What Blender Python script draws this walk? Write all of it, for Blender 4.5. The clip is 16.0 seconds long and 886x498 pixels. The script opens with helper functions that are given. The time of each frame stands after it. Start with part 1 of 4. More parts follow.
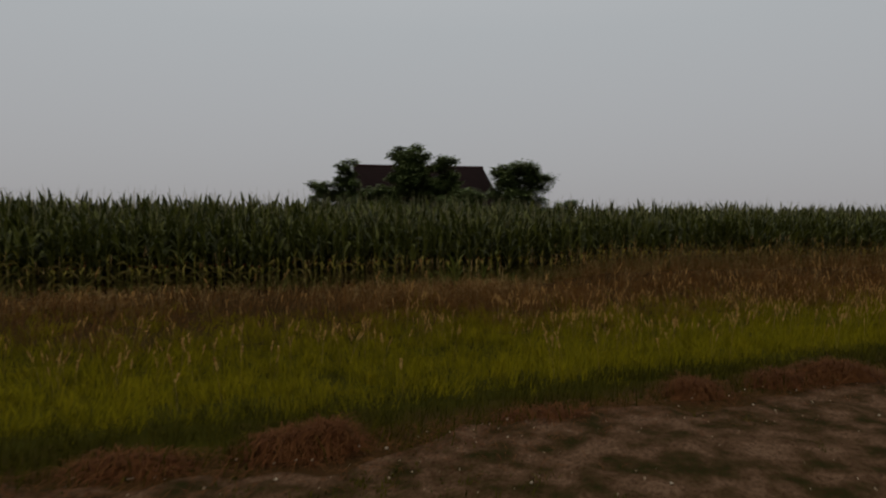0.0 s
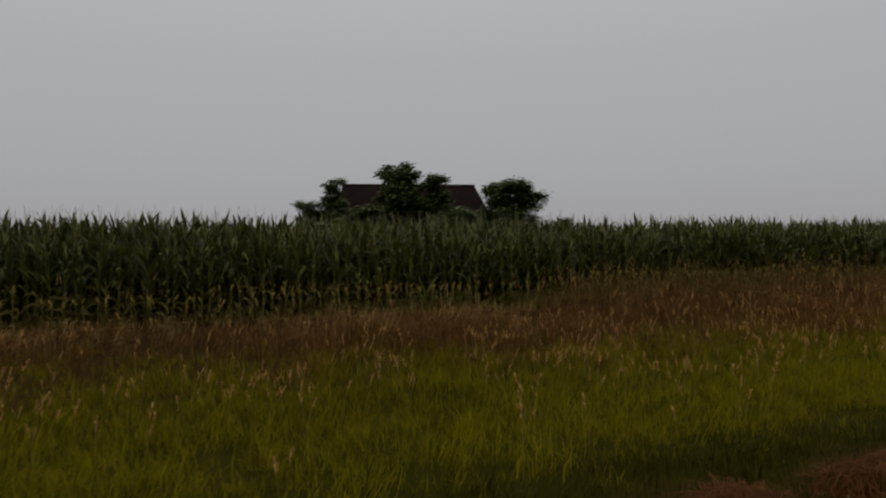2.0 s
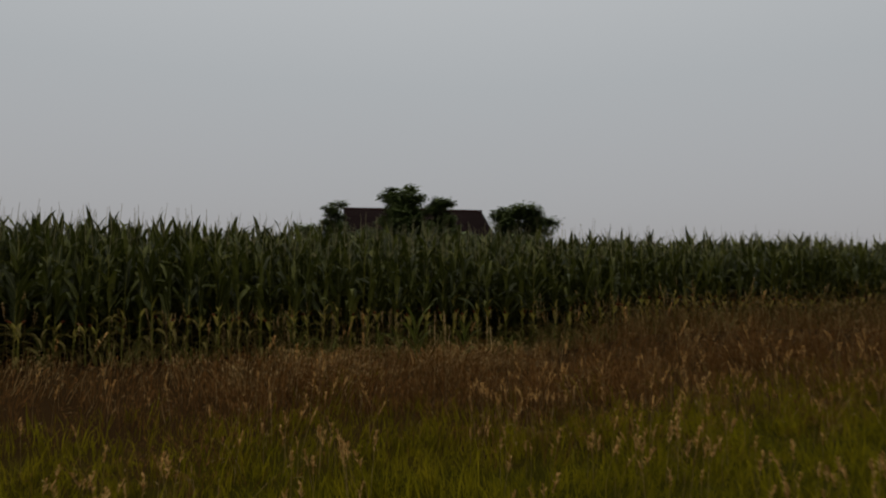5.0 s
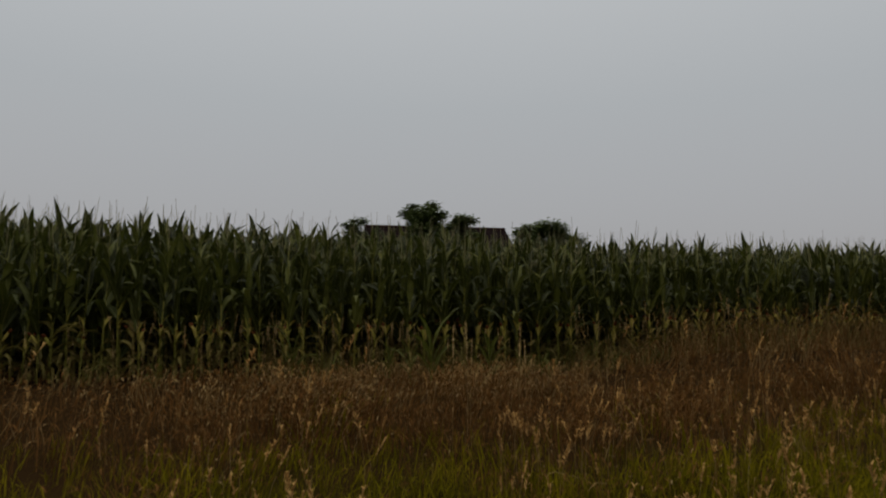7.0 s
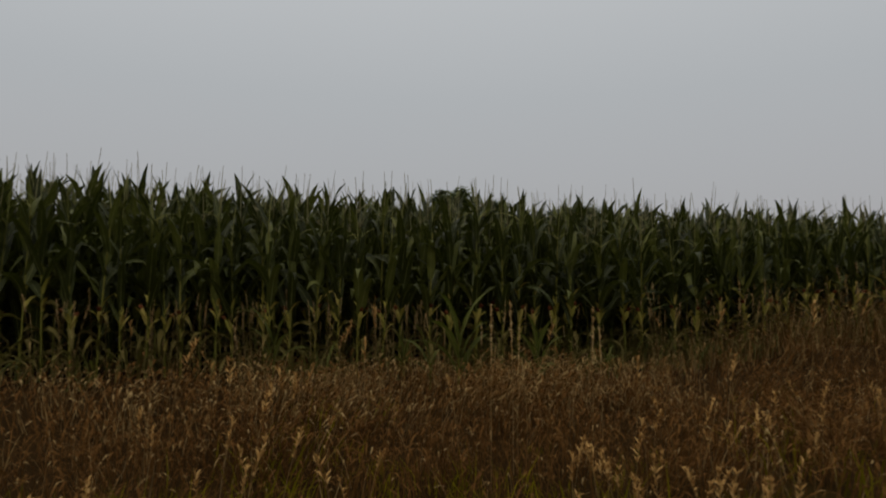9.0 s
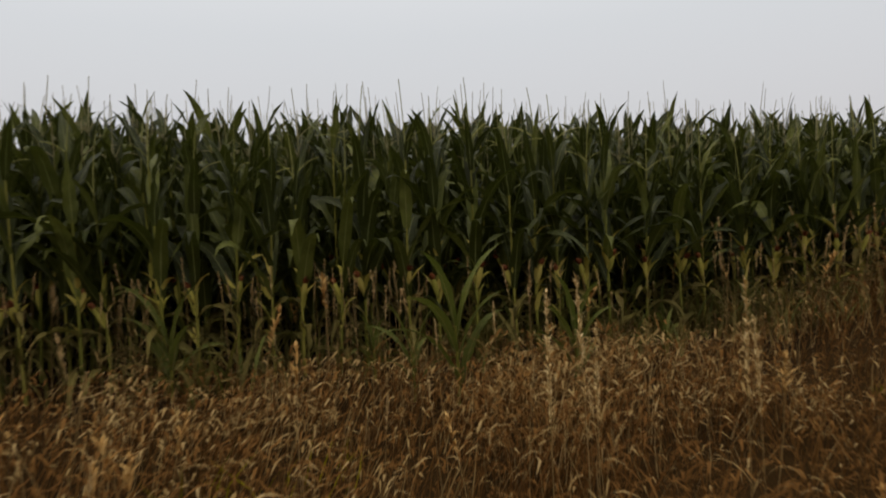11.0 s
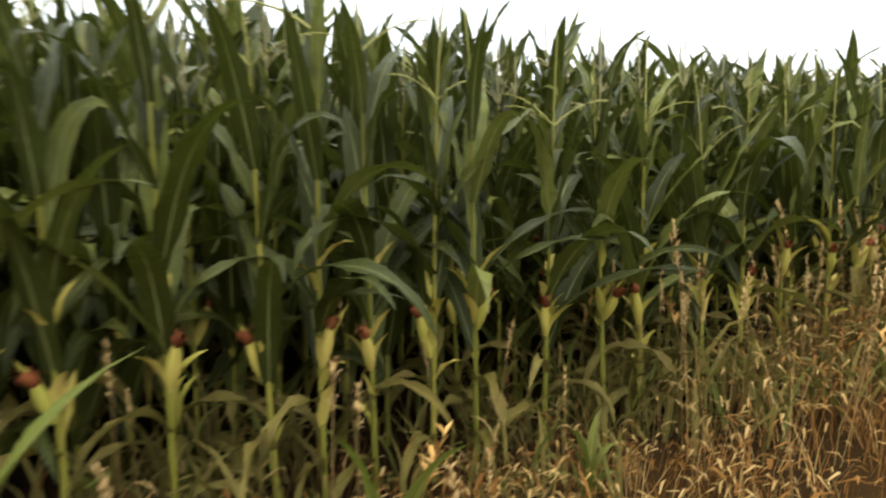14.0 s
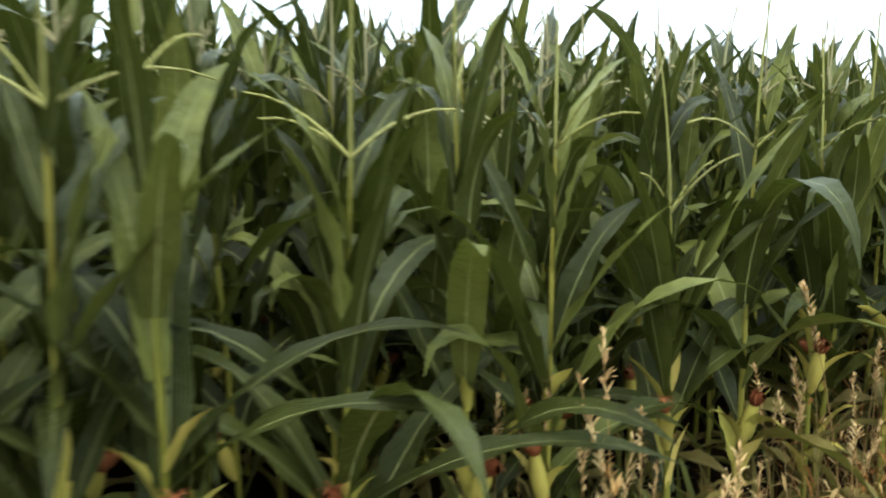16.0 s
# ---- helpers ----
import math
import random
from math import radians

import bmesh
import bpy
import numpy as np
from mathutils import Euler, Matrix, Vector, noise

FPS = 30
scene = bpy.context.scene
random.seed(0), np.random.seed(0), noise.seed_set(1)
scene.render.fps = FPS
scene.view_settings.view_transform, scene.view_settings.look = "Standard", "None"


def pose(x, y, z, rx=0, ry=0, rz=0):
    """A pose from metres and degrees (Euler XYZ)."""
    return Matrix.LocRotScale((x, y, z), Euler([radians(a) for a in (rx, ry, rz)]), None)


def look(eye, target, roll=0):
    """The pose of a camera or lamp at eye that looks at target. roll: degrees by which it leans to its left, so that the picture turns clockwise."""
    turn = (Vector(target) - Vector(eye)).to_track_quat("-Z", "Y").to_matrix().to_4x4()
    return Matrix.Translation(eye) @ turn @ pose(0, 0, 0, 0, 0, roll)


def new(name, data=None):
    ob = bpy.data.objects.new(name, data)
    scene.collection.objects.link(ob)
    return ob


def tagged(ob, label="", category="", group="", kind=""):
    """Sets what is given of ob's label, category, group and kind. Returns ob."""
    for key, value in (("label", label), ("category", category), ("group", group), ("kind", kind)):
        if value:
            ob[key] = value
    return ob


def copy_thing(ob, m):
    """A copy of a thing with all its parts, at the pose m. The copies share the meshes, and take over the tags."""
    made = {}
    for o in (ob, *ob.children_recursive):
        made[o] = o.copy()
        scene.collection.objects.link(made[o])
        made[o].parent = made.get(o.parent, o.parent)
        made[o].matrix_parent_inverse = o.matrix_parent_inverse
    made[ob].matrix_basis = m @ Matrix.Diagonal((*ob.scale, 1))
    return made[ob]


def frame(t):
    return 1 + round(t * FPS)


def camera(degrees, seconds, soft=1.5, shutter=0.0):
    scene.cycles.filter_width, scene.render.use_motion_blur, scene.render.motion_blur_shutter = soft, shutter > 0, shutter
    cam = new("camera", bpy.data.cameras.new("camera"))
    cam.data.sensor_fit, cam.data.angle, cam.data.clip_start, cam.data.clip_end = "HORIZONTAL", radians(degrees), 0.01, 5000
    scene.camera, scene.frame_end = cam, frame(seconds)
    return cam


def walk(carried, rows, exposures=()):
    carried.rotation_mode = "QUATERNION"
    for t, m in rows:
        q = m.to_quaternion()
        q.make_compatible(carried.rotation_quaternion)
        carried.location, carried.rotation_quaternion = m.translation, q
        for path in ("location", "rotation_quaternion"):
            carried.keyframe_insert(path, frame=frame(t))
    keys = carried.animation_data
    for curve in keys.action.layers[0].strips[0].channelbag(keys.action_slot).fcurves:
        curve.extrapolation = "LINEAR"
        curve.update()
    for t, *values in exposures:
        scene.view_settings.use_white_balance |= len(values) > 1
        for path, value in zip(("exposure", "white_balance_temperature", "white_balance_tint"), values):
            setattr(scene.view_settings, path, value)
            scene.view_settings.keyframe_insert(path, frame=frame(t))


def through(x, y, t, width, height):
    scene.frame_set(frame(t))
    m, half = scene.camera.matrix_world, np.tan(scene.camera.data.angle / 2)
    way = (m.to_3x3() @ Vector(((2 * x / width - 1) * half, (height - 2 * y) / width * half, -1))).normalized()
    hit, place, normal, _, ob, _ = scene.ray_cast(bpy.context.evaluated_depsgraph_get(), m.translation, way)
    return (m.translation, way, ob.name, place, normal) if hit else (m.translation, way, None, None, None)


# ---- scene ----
cam = camera(71.2, 16.0, soft=2.05, shutter=0.5)
METRES, EYE, TILT, LEAN, TURN = 17.5, 1.55, -1.7, 0.0, 0.0
ROWS = [
    (0.0, 0.0, 0.0, 0.0, 0.0, 0.0, 0.0),
    (0.5, 0.0066, 0.0319, 0.0025, -0.73, 0.78, -0.68),
    (1.0, 0.0199, 0.0625, 0.0044, 2.54, -0.64, -0.11),
    (1.5, 0.0286, 0.0934, 0.0032, 1.47, 0.61, 0.33),
    (2.0, 0.0358, 0.1255, 0.0047, -0.37, 1.83, 0.65),
    (2.5, 0.0443, 0.1608, 0.0049, -0.15, 2.35, 1.49),
    (3.0, 0.0434, 0.1967, 0.0033, -2.1, 2.45, 0.36),
    (3.5, 0.0438, 0.2374, 0.0008, -2.7, 1.47, 0.29),
    (4.0, 0.0443, 0.2746, 0.0017, -2.42, 1.62, 0.18),
    (6.5, 0.0458, 0.4493, -0.0104, 3.58, 9.08, -0.65),
    (7.0, 0.0454, 0.4588, -0.0112, 2.18, 6.47, -0.61),
    (7.5, 0.0441, 0.4963, -0.0131, 2.29, 7.58, 0.12),
    (8.0, 0.0453, 0.5294, -0.0173, 3.3, 6.77, -0.71),
    (8.5, 0.0435, 0.5593, -0.018, 4.72, 6.47, -1.24),
    (11.0, 0.0262, 0.7218, -0.0075, 3.0, 0.15, 2.47),
    (11.5, 0.0322, 0.7538, -0.0021, 1.73, 1.83, 1.81),
    (12.0, 0.0324, 0.7816, -0.0028, 0.04, -2.88, -0.12),
    (12.5, 0.0286, 0.8128, 0.0047, 1.39, -3.28, 0.74),
    (13.0, 0.0373, 0.8391, 0.0046, -1.35, -1.84, 0.17),
    (13.5, 0.0469, 0.8623, 0.0128, -3.24, -3.07, 0.31),
    (14.0, 0.0586, 0.8866, 0.0111, -9.87, -4.88, 1.06),
    (14.5, 0.0679, 0.9066, 0.0189, -12.45, -4.11, 0.82),
    (15.0, 0.084, 0.925, 0.0181, -10.18, -4.82, 0.57),
    (15.5, 0.0984, 0.9393, 0.0242, -6.96, -4.73, 0.94),
    (16.0, 0.1154, 0.9565, 0.0239, -7.07, -5.29, 0.08),
]
EXPOSURES = [(0.0, 0.0, 6500, 10), (4.0, 0.0, 6500, 10), (6.5, 0.0, 6500, 10), (8.5, 0.0, 6500, 10), (11.0, 0.7, 6600, 12), (12.0, 0.92, 6550, 12), (12.5, 1.1, 6550, 11), (13.0, 1.8, 6450, 8), (14.5, 2.6, 6250, 4), (16.0, 2.75, 5700, 0)]
walk(cam, [(t, pose(0, 0, EYE, TILT, LEAN, TURN) @ pose(METRES * x, METRES * y, METRES * z, 90 + pitch, roll, yaw)) for t, x, y, z, yaw, pitch, roll in ROWS], EXPOSURES)


# ---- world and sun: an even grey evening sky ----
def sky():
    w = bpy.data.worlds.new("overcast_evening")
    w.use_nodes = True
    scene.world = w
    n, l = w.node_tree.nodes, w.node_tree.links
    n.clear()
    out, bg = n.new("ShaderNodeOutputWorld"), n.new("ShaderNodeBackground")
    tex, geo, sep = n.new("ShaderNodeTexSky"), n.new("ShaderNodeTexCoord"), n.new("ShaderNodeSeparateXYZ")
    ramp, mix, hs = n.new("ShaderNodeValToRGB"), n.new("ShaderNodeMix"), n.new("ShaderNodeHueSaturation")
    tex.sky_type, tex.sun_disc = "NISHITA", False
    tex.sun_elevation, tex.sun_rotation = radians(SUN_ELEVATION), radians(SUN_AZIMUTH)
    tex.dust_density, tex.air_density = 4.0, 1.0
    hs.inputs["Saturation"].default_value, hs.inputs["Value"].default_value = 0.35, 0.10
    mix.data_type, mix.inputs[0].default_value = "RGBA", 0.88
    e = ramp.color_ramp.elements
    e[0].position, e[0].color = 0.0, (0.356, 0.346, 0.354, 1)
    e[1].position, e[1].color = 1.0, (0.76, 0.78, 0.79, 1)
    m = e.new(0.30)
    m.color = (0.415, 0.436, 0.450, 1)
    l.new(geo.outputs["Generated"], sep.inputs[0])
    l.new(sep.outputs["Z"], ramp.inputs[0])
    l.new(tex.outputs[0], hs.inputs["Color"])
    l.new(hs.outputs[0], mix.inputs[6])
    l.new(ramp.outputs[0], mix.inputs[7])
    l.new(mix.outputs[2], bg.inputs["Color"])
    bg.inputs["Strength"].default_value = 1.0
    l.new(bg.outputs[0], out.inputs[0])


SUN_ELEVATION, SUN_AZIMUTH = 74.0, 215.0
sky()
sun = new("sun", bpy.data.lights.new("sun", "SUN"))
sun.data.energy, sun.data.angle, sun.data.color = 0.30, radians(30), (1.0, 0.86, 0.62)
_a, _e = radians(SUN_AZIMUTH), radians(SUN_ELEVATION)
sun.matrix_world = look((math.sin(_a) * 50 * math.cos(_e), math.cos(_a) * 50 * math.cos(_e), 50 * math.sin(_e)), (0, 0, 0))


# ---- materials ----
class Nodes:
    """Short hand for building a node material."""

    def __init__(self, name):
        self.m = bpy.data.materials.new(name)
        self.m.use_nodes = True
        self.t = self.m.node_tree
        self.b = self.t.nodes["Principled BSDF"]
        self.out = self.t.nodes["Material Output"]

    def add(self, kind, **inputs):
        nd = self.t.nodes.new(kind)
        for k, v in inputs.items():
            self.put(nd, k.replace("_", " "), v)
        return nd

    def put(self, nd, key, v):
        if isinstance(v, bpy.types.NodeSocket):
            self.t.links.new(v, nd.inputs[key])
        else:
            nd.inputs[key].default_value = v

    def noise(self, scale, detail=3.0, vec=None, rough=0.55):
        nd = self.add("ShaderNodeTexNoise", Scale=scale, Detail=detail, Roughness=rough)
        if vec is not None:
            self.t.links.new(vec, nd.inputs["Vector"])
        return nd.outputs["Fac"]

    def ramp(self, fac, stops):
        nd = self.add("ShaderNodeValToRGB")
        self.t.links.new(fac, nd.inputs[0])
        el = nd.color_ramp.elements
        el[0].position, el[0].color = stops[0][0], (*stops[0][1], 1)
        el[1].position, el[1].color = stops[-1][0], (*stops[-1][1], 1)
        for p, c in stops[1:-1]:
            el.new(p).color = (*c, 1)
        return nd.outputs[0]

    def mix(self, fac, a, b, how="MIX"):
        nd = self.add("ShaderNodeMix")
        nd.data_type, nd.blend_type = "RGBA", how
        for i, v in ((0, fac), (6, a), (7, b)):
            if isinstance(v, bpy.types.NodeSocket):
                self.t.links.new(v, nd.inputs[i])
            else:
                nd.inputs[i].default_value = v if i == 0 else (*v, 1)
        return nd.outputs[2]

    def math(self, op, a, b=0.0):
        nd = self.add("ShaderNodeMath")
        nd.operation = op
        for i, v in ((0, a), (1, b)):
            if isinstance(v, bpy.types.NodeSocket):
                self.t.links.new(v, nd.inputs[i])
            else:
                nd.inputs[i].default_value = v
        return nd.outputs[0]

    def chance(self):
        """A random number for each object and each loose piece of it."""
        o, g = self.add("ShaderNodeObjectInfo"), self.add("ShaderNodeNewGeometry")
        return self.math("FRACT", self.math("ADD", o.outputs["Random"], g.outputs["Random Per Island"]))

    def bump(self, height, strength, distance=0.01):
        nd = self.add("ShaderNodeBump", Strength=strength, Distance=distance, Height=height)
        self.t.links.new(nd.outputs[0], self.b.inputs["Normal"])
        return nd

    def done(self, color, rough=0.6, spec=0.4, through=0.0, through_color=None):
        self.put(self.b, "Base Color", color if isinstance(color, bpy.types.NodeSocket) else (*color, 1))
        self.put(self.b, "Roughness", rough)
        self.put(self.b, "Specular IOR Level", spec)
        if through:
            tr = self.add("ShaderNodeBsdfTranslucent", Color=through_color if through_color is not None else color)
            mx = self.add("ShaderNodeMixShader", Fac=through)
            self.t.links.new(self.b.outputs[0], mx.inputs[1])
            self.t.links.new(tr.outputs[0], mx.inputs[2])
            self.t.links.new(mx.outputs[0], self.out.inputs[0])
        return self.m


def leaf_material(name, dark, mid, light, rib, blotch, rough=0.42, through=0.22, rib_w=0.03):
    """A grass-like blade: pale midrib along the UV's middle, fine veins, blotches."""
    k = Nodes(name)
    uv = k.add("ShaderNodeTexCoord").outputs["UV"]
    sep = k.add("ShaderNodeSeparateXYZ")
    k.t.links.new(uv, sep.inputs[0])
    c = k.ramp(k.chance(), [(0.0, dark), (0.5, mid), (1.0, light)])
    pos = k.add("ShaderNodeNewGeometry").outputs["Position"]
    c = k.mix(k.ramp(k.noise(5, 4, pos), [(0.45, (0, 0, 0)), (0.75, (1, 1, 1))]), c, blotch)
    c = k.mix(k.math("MULTIPLY", k.noise(60, 2, pos), 0.35), c, mid, "MULTIPLY")
    vein = k.math("SINE", k.math("MULTIPLY", sep.outputs[0], 75.0))
    c = k.mix(k.math("MULTIPLY", k.math("ADD", vein, 1.0), 0.09), c, light)
    off = k.math("ABSOLUTE", k.math("SUBTRACT", sep.outputs[0], 0.5))
    ribf = k.math("LESS_THAN", off, k.math("MULTIPLY", k.math("SUBTRACT", 1.15, sep.outputs[1]), rib_w))
    c = k.mix(k.math("MULTIPLY", ribf, 0.85), c, rib)
    k.bump(k.math("ADD", vein, k.math("MULTIPLY", k.noise(28, 3, pos), 9.0)), 0.5, 0.002)
    return k.done(c, k.math("ADD", k.math("MULTIPLY", k.noise(9, 2, pos), 0.2), rough - 0.13), 0.15, through, k.mix(0.5, c, (0.16, 0.20, 0.02)))


def plain_material(name, stops, scale, rough=0.7, spec=0.06, bump=0.3, scale2=None, through=0.0, patch=0.35):
    """Colours spread over pieces and over two sizes of noise."""
    k = Nodes(name)
    pos = k.add("ShaderNodeNewGeometry").outputs["Position"]
    big, fine = k.noise(scale, 4, pos), k.noise(scale2 or scale * 9, 3, pos)
    f = k.math("ADD", k.math("MULTIPLY", k.chance(), 0.8 - patch), k.math("ADD", k.math("MULTIPLY", big, patch), k.math("MULTIPLY", fine, 0.2)))
    c = k.ramp(f, stops)
    k.bump(fine, bump, 0.01)
    return k.done(c, rough, spec, through)


LEAF = leaf_material("corn_leaf", (0.00585, 0.00765, 0.00108), (0.0225, 0.0279, 0.00468), (0.1665, 0.171, 0.036), (0.243, 0.243, 0.09), (0.0306, 0.036, 0.0072), 0.42, 0.11)
LEAF_OLD = leaf_material("dry_corn_leaf", (0.09846, 0.07922, 0.01689), (0.1666, 0.1267, 0.02814), (0.2272, 0.1823, 0.05067), (0.2878, 0.2457, 0.07882), (0.09088, 0.05546, 0.01689), 0.65, 0.2)
LEAF_YOUNG = leaf_material("young_corn_leaf", (0.08561, 0.1026, 0.01733), (0.1223, 0.1367, 0.02425), (0.159, 0.1625, 0.03465), (0.3913, 0.3078, 0.1247), (0.1101, 0.1111, 0.02079))
STALK = plain_material("corn_stalk", [(0.15, (0.09234, 0.09216, 0.01134)), (0.5, (0.1709, 0.1562, 0.02187)), (0.85, (0.2493, 0.2063, 0.03726))], 6, 0.5, 0.2)
TASSEL_FRESH = plain_material("fresh_tassel", [(0.15, (0.156, 0.1495, 0.039)), (0.5, (0.234, 0.221, 0.065)), (0.85, (0.3055, 0.286, 0.1105))], 20, 0.7)
TASSEL = plain_material("corn_tassel", [(0.15, (0.1814, 0.1536, 0.0702)), (0.5, (0.257, 0.2227, 0.1092)), (0.85, (0.3175, 0.2918, 0.156))], 20, 0.8)
HUSK = plain_material("ear_husk", [(0.15, (0.2627, 0.2491, 0.04277)), (0.5, (0.3811, 0.3141, 0.06415)), (0.85, (0.4729, 0.3465, 0.09621))], 12, 0.55)
SILK = plain_material("ear_silk", [(0.15, (0.064, 0.016, 0.0064)), (0.5, (0.16, 0.048, 0.016)), (0.85, (0.24, 0.096, 0.04))], 40, 0.7)
GRASS = plain_material("verge_grass", [(0.2, (0.06849, 0.0641, 0.002883)), (0.45, (0.1467, 0.125, 0.004325)), (0.7, (0.2364, 0.1782, 0.007207)), (0.9, (0.3913, 0.2579, 0.03604))], 2.4, 0.8, 0.02, 0.1, 12, 0.2, 0.62)
BROWN = plain_material("dry_grass", [(0.15, (0.06385, 0.0273, 0.007511)), (0.45, (0.1277, 0.05732, 0.01537)), (0.7, (0.1915, 0.09279, 0.02561)), (0.9, (0.2681, 0.1529, 0.0478))], 0.8, 0.85, 0.02, 0.1, 14, 0.15, 0.55)
STRAW = plain_material("straw_stem", [(0.15, (0.1753, 0.1052, 0.03352)), (0.5, (0.2571, 0.1632, 0.05867)), (0.85, (0.3389, 0.2315, 0.1005))], 8, 0.7)
SEED = plain_material("seed_head", [(0.15, (0.2869, 0.1662, 0.06503)), (0.5, (0.459, 0.3018, 0.1311)), (0.85, (0.6083, 0.4556, 0.2098))], 20, 0.8)
WEED = plain_material("roadside_weed", [(0.15, (0.0216, 0.02288, 0.0024)), (0.5, (0.0408, 0.03696, 0.004)), (0.85, (0.084, 0.06336, 0.0064))], 1.5, 0.8, 0.02, 0.1, 12, 0.2, 0.5)
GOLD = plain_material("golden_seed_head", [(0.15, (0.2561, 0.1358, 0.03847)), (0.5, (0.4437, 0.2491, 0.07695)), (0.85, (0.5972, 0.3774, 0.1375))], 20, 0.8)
PLUME = plain_material("pale_gold_plume", [(0.15, (0.46, 0.2992, 0.1152)), (0.5, (0.6256, 0.44, 0.1944)), (0.85, (0.7544, 0.5808, 0.3024))], 20, 0.8)
HAY = plain_material("old_hay", [(0.15, (0.04188, 0.01337, 0.003622)), (0.5, (0.09217, 0.03268, 0.00996)), (0.85, (0.1591, 0.06833, 0.02173))], 5, 0.85)
GRAVEL = plain_material("gravel_stone", [(0.15, (0.14, 0.0945, 0.05775)), (0.5, (0.294, 0.2205, 0.1417)), (0.85, (0.49, 0.4095, 0.294))], 9, 0.85)
BARK = plain_material("tree_bark", [(0.15, (0.04, 0.03, 0.02)), (0.5, (0.08, 0.06, 0.045)), (0.85, (0.13, 0.10, 0.08))], 3, 0.9)
CROWN = plain_material("tree_foliage", [(0.15, (0.06264, 0.0852, 0.0252)), (0.5, (0.1183, 0.1534, 0.045)), (0.85, (0.2088, 0.2471, 0.072))], 0.5, 0.6, 0.3, 0.1, 6, 0.2)
ROOF = plain_material("roof_tile", [(0.15, (0.01094, 0.005862, 0.005622)), (0.5, (0.01691, 0.009062, 0.008439)), (0.85, (0.02586, 0.01467, 0.01312))], 0.6, 0.8)
BRICK = plain_material("barn_wall", [(0.15, (0.096, 0.03, 0.018)), (0.5, (0.132, 0.048, 0.03)), (0.85, (0.168, 0.072, 0.048))], 0.8, 0.85)
RIDGE = plain_material("ridge_tile", [(0.15, (0.03, 0.015, 0.012)), (0.85, (0.06, 0.03, 0.024))], 2, 0.8)


def ground_material():
    """Dark soil under the field, its colour lowered further for the shade among the corn, thatch under the dry strip,
    mossy earth under the verge, by the strip that a point lies in.
    """
    k = Nodes("field_ground")
    at = k.add("ShaderNodeAttribute")
    at.attribute_name = "strip"
    pos = k.add("ShaderNodeNewGeometry").outputs["Position"]
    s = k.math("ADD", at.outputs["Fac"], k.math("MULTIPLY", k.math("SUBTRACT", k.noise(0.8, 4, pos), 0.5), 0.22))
    # last two stops: soil painted near black, shade between the corn rows included
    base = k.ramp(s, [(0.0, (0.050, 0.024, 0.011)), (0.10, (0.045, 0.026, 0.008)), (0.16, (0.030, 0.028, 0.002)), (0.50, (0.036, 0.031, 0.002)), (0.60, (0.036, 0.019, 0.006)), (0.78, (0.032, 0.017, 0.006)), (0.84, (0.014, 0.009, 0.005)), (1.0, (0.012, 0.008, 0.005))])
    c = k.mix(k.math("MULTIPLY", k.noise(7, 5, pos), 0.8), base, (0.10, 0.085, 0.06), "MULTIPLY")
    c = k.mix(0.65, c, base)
    k.bump(k.noise(25, 5, pos), 0.6, 0.03)
    return k.done(c, 0.98, 0.02)


def road_material():
    """Trodden reddish earth with old mown grass and worn darker patches."""
    k = Nodes("dirt_road")
    pos = k.add("ShaderNodeNewGeometry").outputs["Position"]
    c = k.ramp(k.noise(3.0, 8, pos, 0.62), [(0.38, (0.018, 0.017, 0.004)), (0.45, (0.042, 0.027, 0.010)), (0.53, (0.085, 0.047, 0.024)), (0.64, (0.140, 0.082, 0.047))])
    c = k.mix(k.ramp(k.noise(38, 4, pos), [(0.45, (0, 0, 0)), (0.7, (1, 1, 1))]), c, (0.034, 0.016, 0.007))
    k.bump(k.noise(45, 5, pos), 0.8, 0.03)
    return k.done(c, 0.98, 0.02)


GROUND, ROAD = ground_material(), road_material()


# ---- mesh helpers: a shape is (verts, quads, uvs, material slots of the quads) ----
def join(shapes):
    V, F, U, M, n = [], [], [], [], 0
    for v, f, u, m in shapes:
        V.append(v), F.append(f + n), U.append(u), M.append(m)
        n += len(v)
    return np.concatenate(V), np.concatenate(F), np.concatenate(U), np.concatenate(M)


def placed(shape, rotz=0.0, at=(0, 0, 0), scale=1.0, leanx=0.0, leany=0.0):
    v = shape[0] * scale
    v = v + np.outer(v[:, 2], (leanx, leany, 0))
    c, s = math.cos(rotz), math.sin(rotz)
    w = np.stack([v[:, 0] * c - v[:, 1] * s, v[:, 0] * s + v[:, 1] * c, v[:, 2]], 1) + np.asarray(at)
    return w, shape[1], shape[2], shape[3]


def mesh_of(name, shape, mats, smooth=True):
    v, f, u, m = shape
    me = bpy.data.meshes.new(name)
    me.vertices.add(len(v)), me.loops.add(f.size), me.polygons.add(len(f))
    me.vertices.foreach_set("co", v.astype(np.float32).ravel())
    me.loops.foreach_set("vertex_index", f.astype(np.int32).ravel())
    me.polygons.foreach_set("loop_start", np.arange(0, f.size, 4, dtype=np.int32))
    for mt in mats:
        me.materials.append(mt)
    me.polygons.foreach_set("material_index", m.astype(np.int32))
    me.polygons.foreach_set("use_smooth", np.full(len(f), smooth))
    me.uv_layers.new(name="UVMap").data.foreach_set("uv", u[f.ravel()].astype(np.float32).ravel())
    me.update(calc_edges=True)
    return me


def part(name, shape, mats, parent, label=""):
    ob = new(name, mesh_of(name, shape, mats if isinstance(mats, (list, tuple)) else [mats]))
    ob.parent = parent
    return tagged(ob, label)


def stuff(name, shape, mats, label, category):
    return tagged(new(name, mesh_of(name, shape, mats)), label, category, kind="stuff")


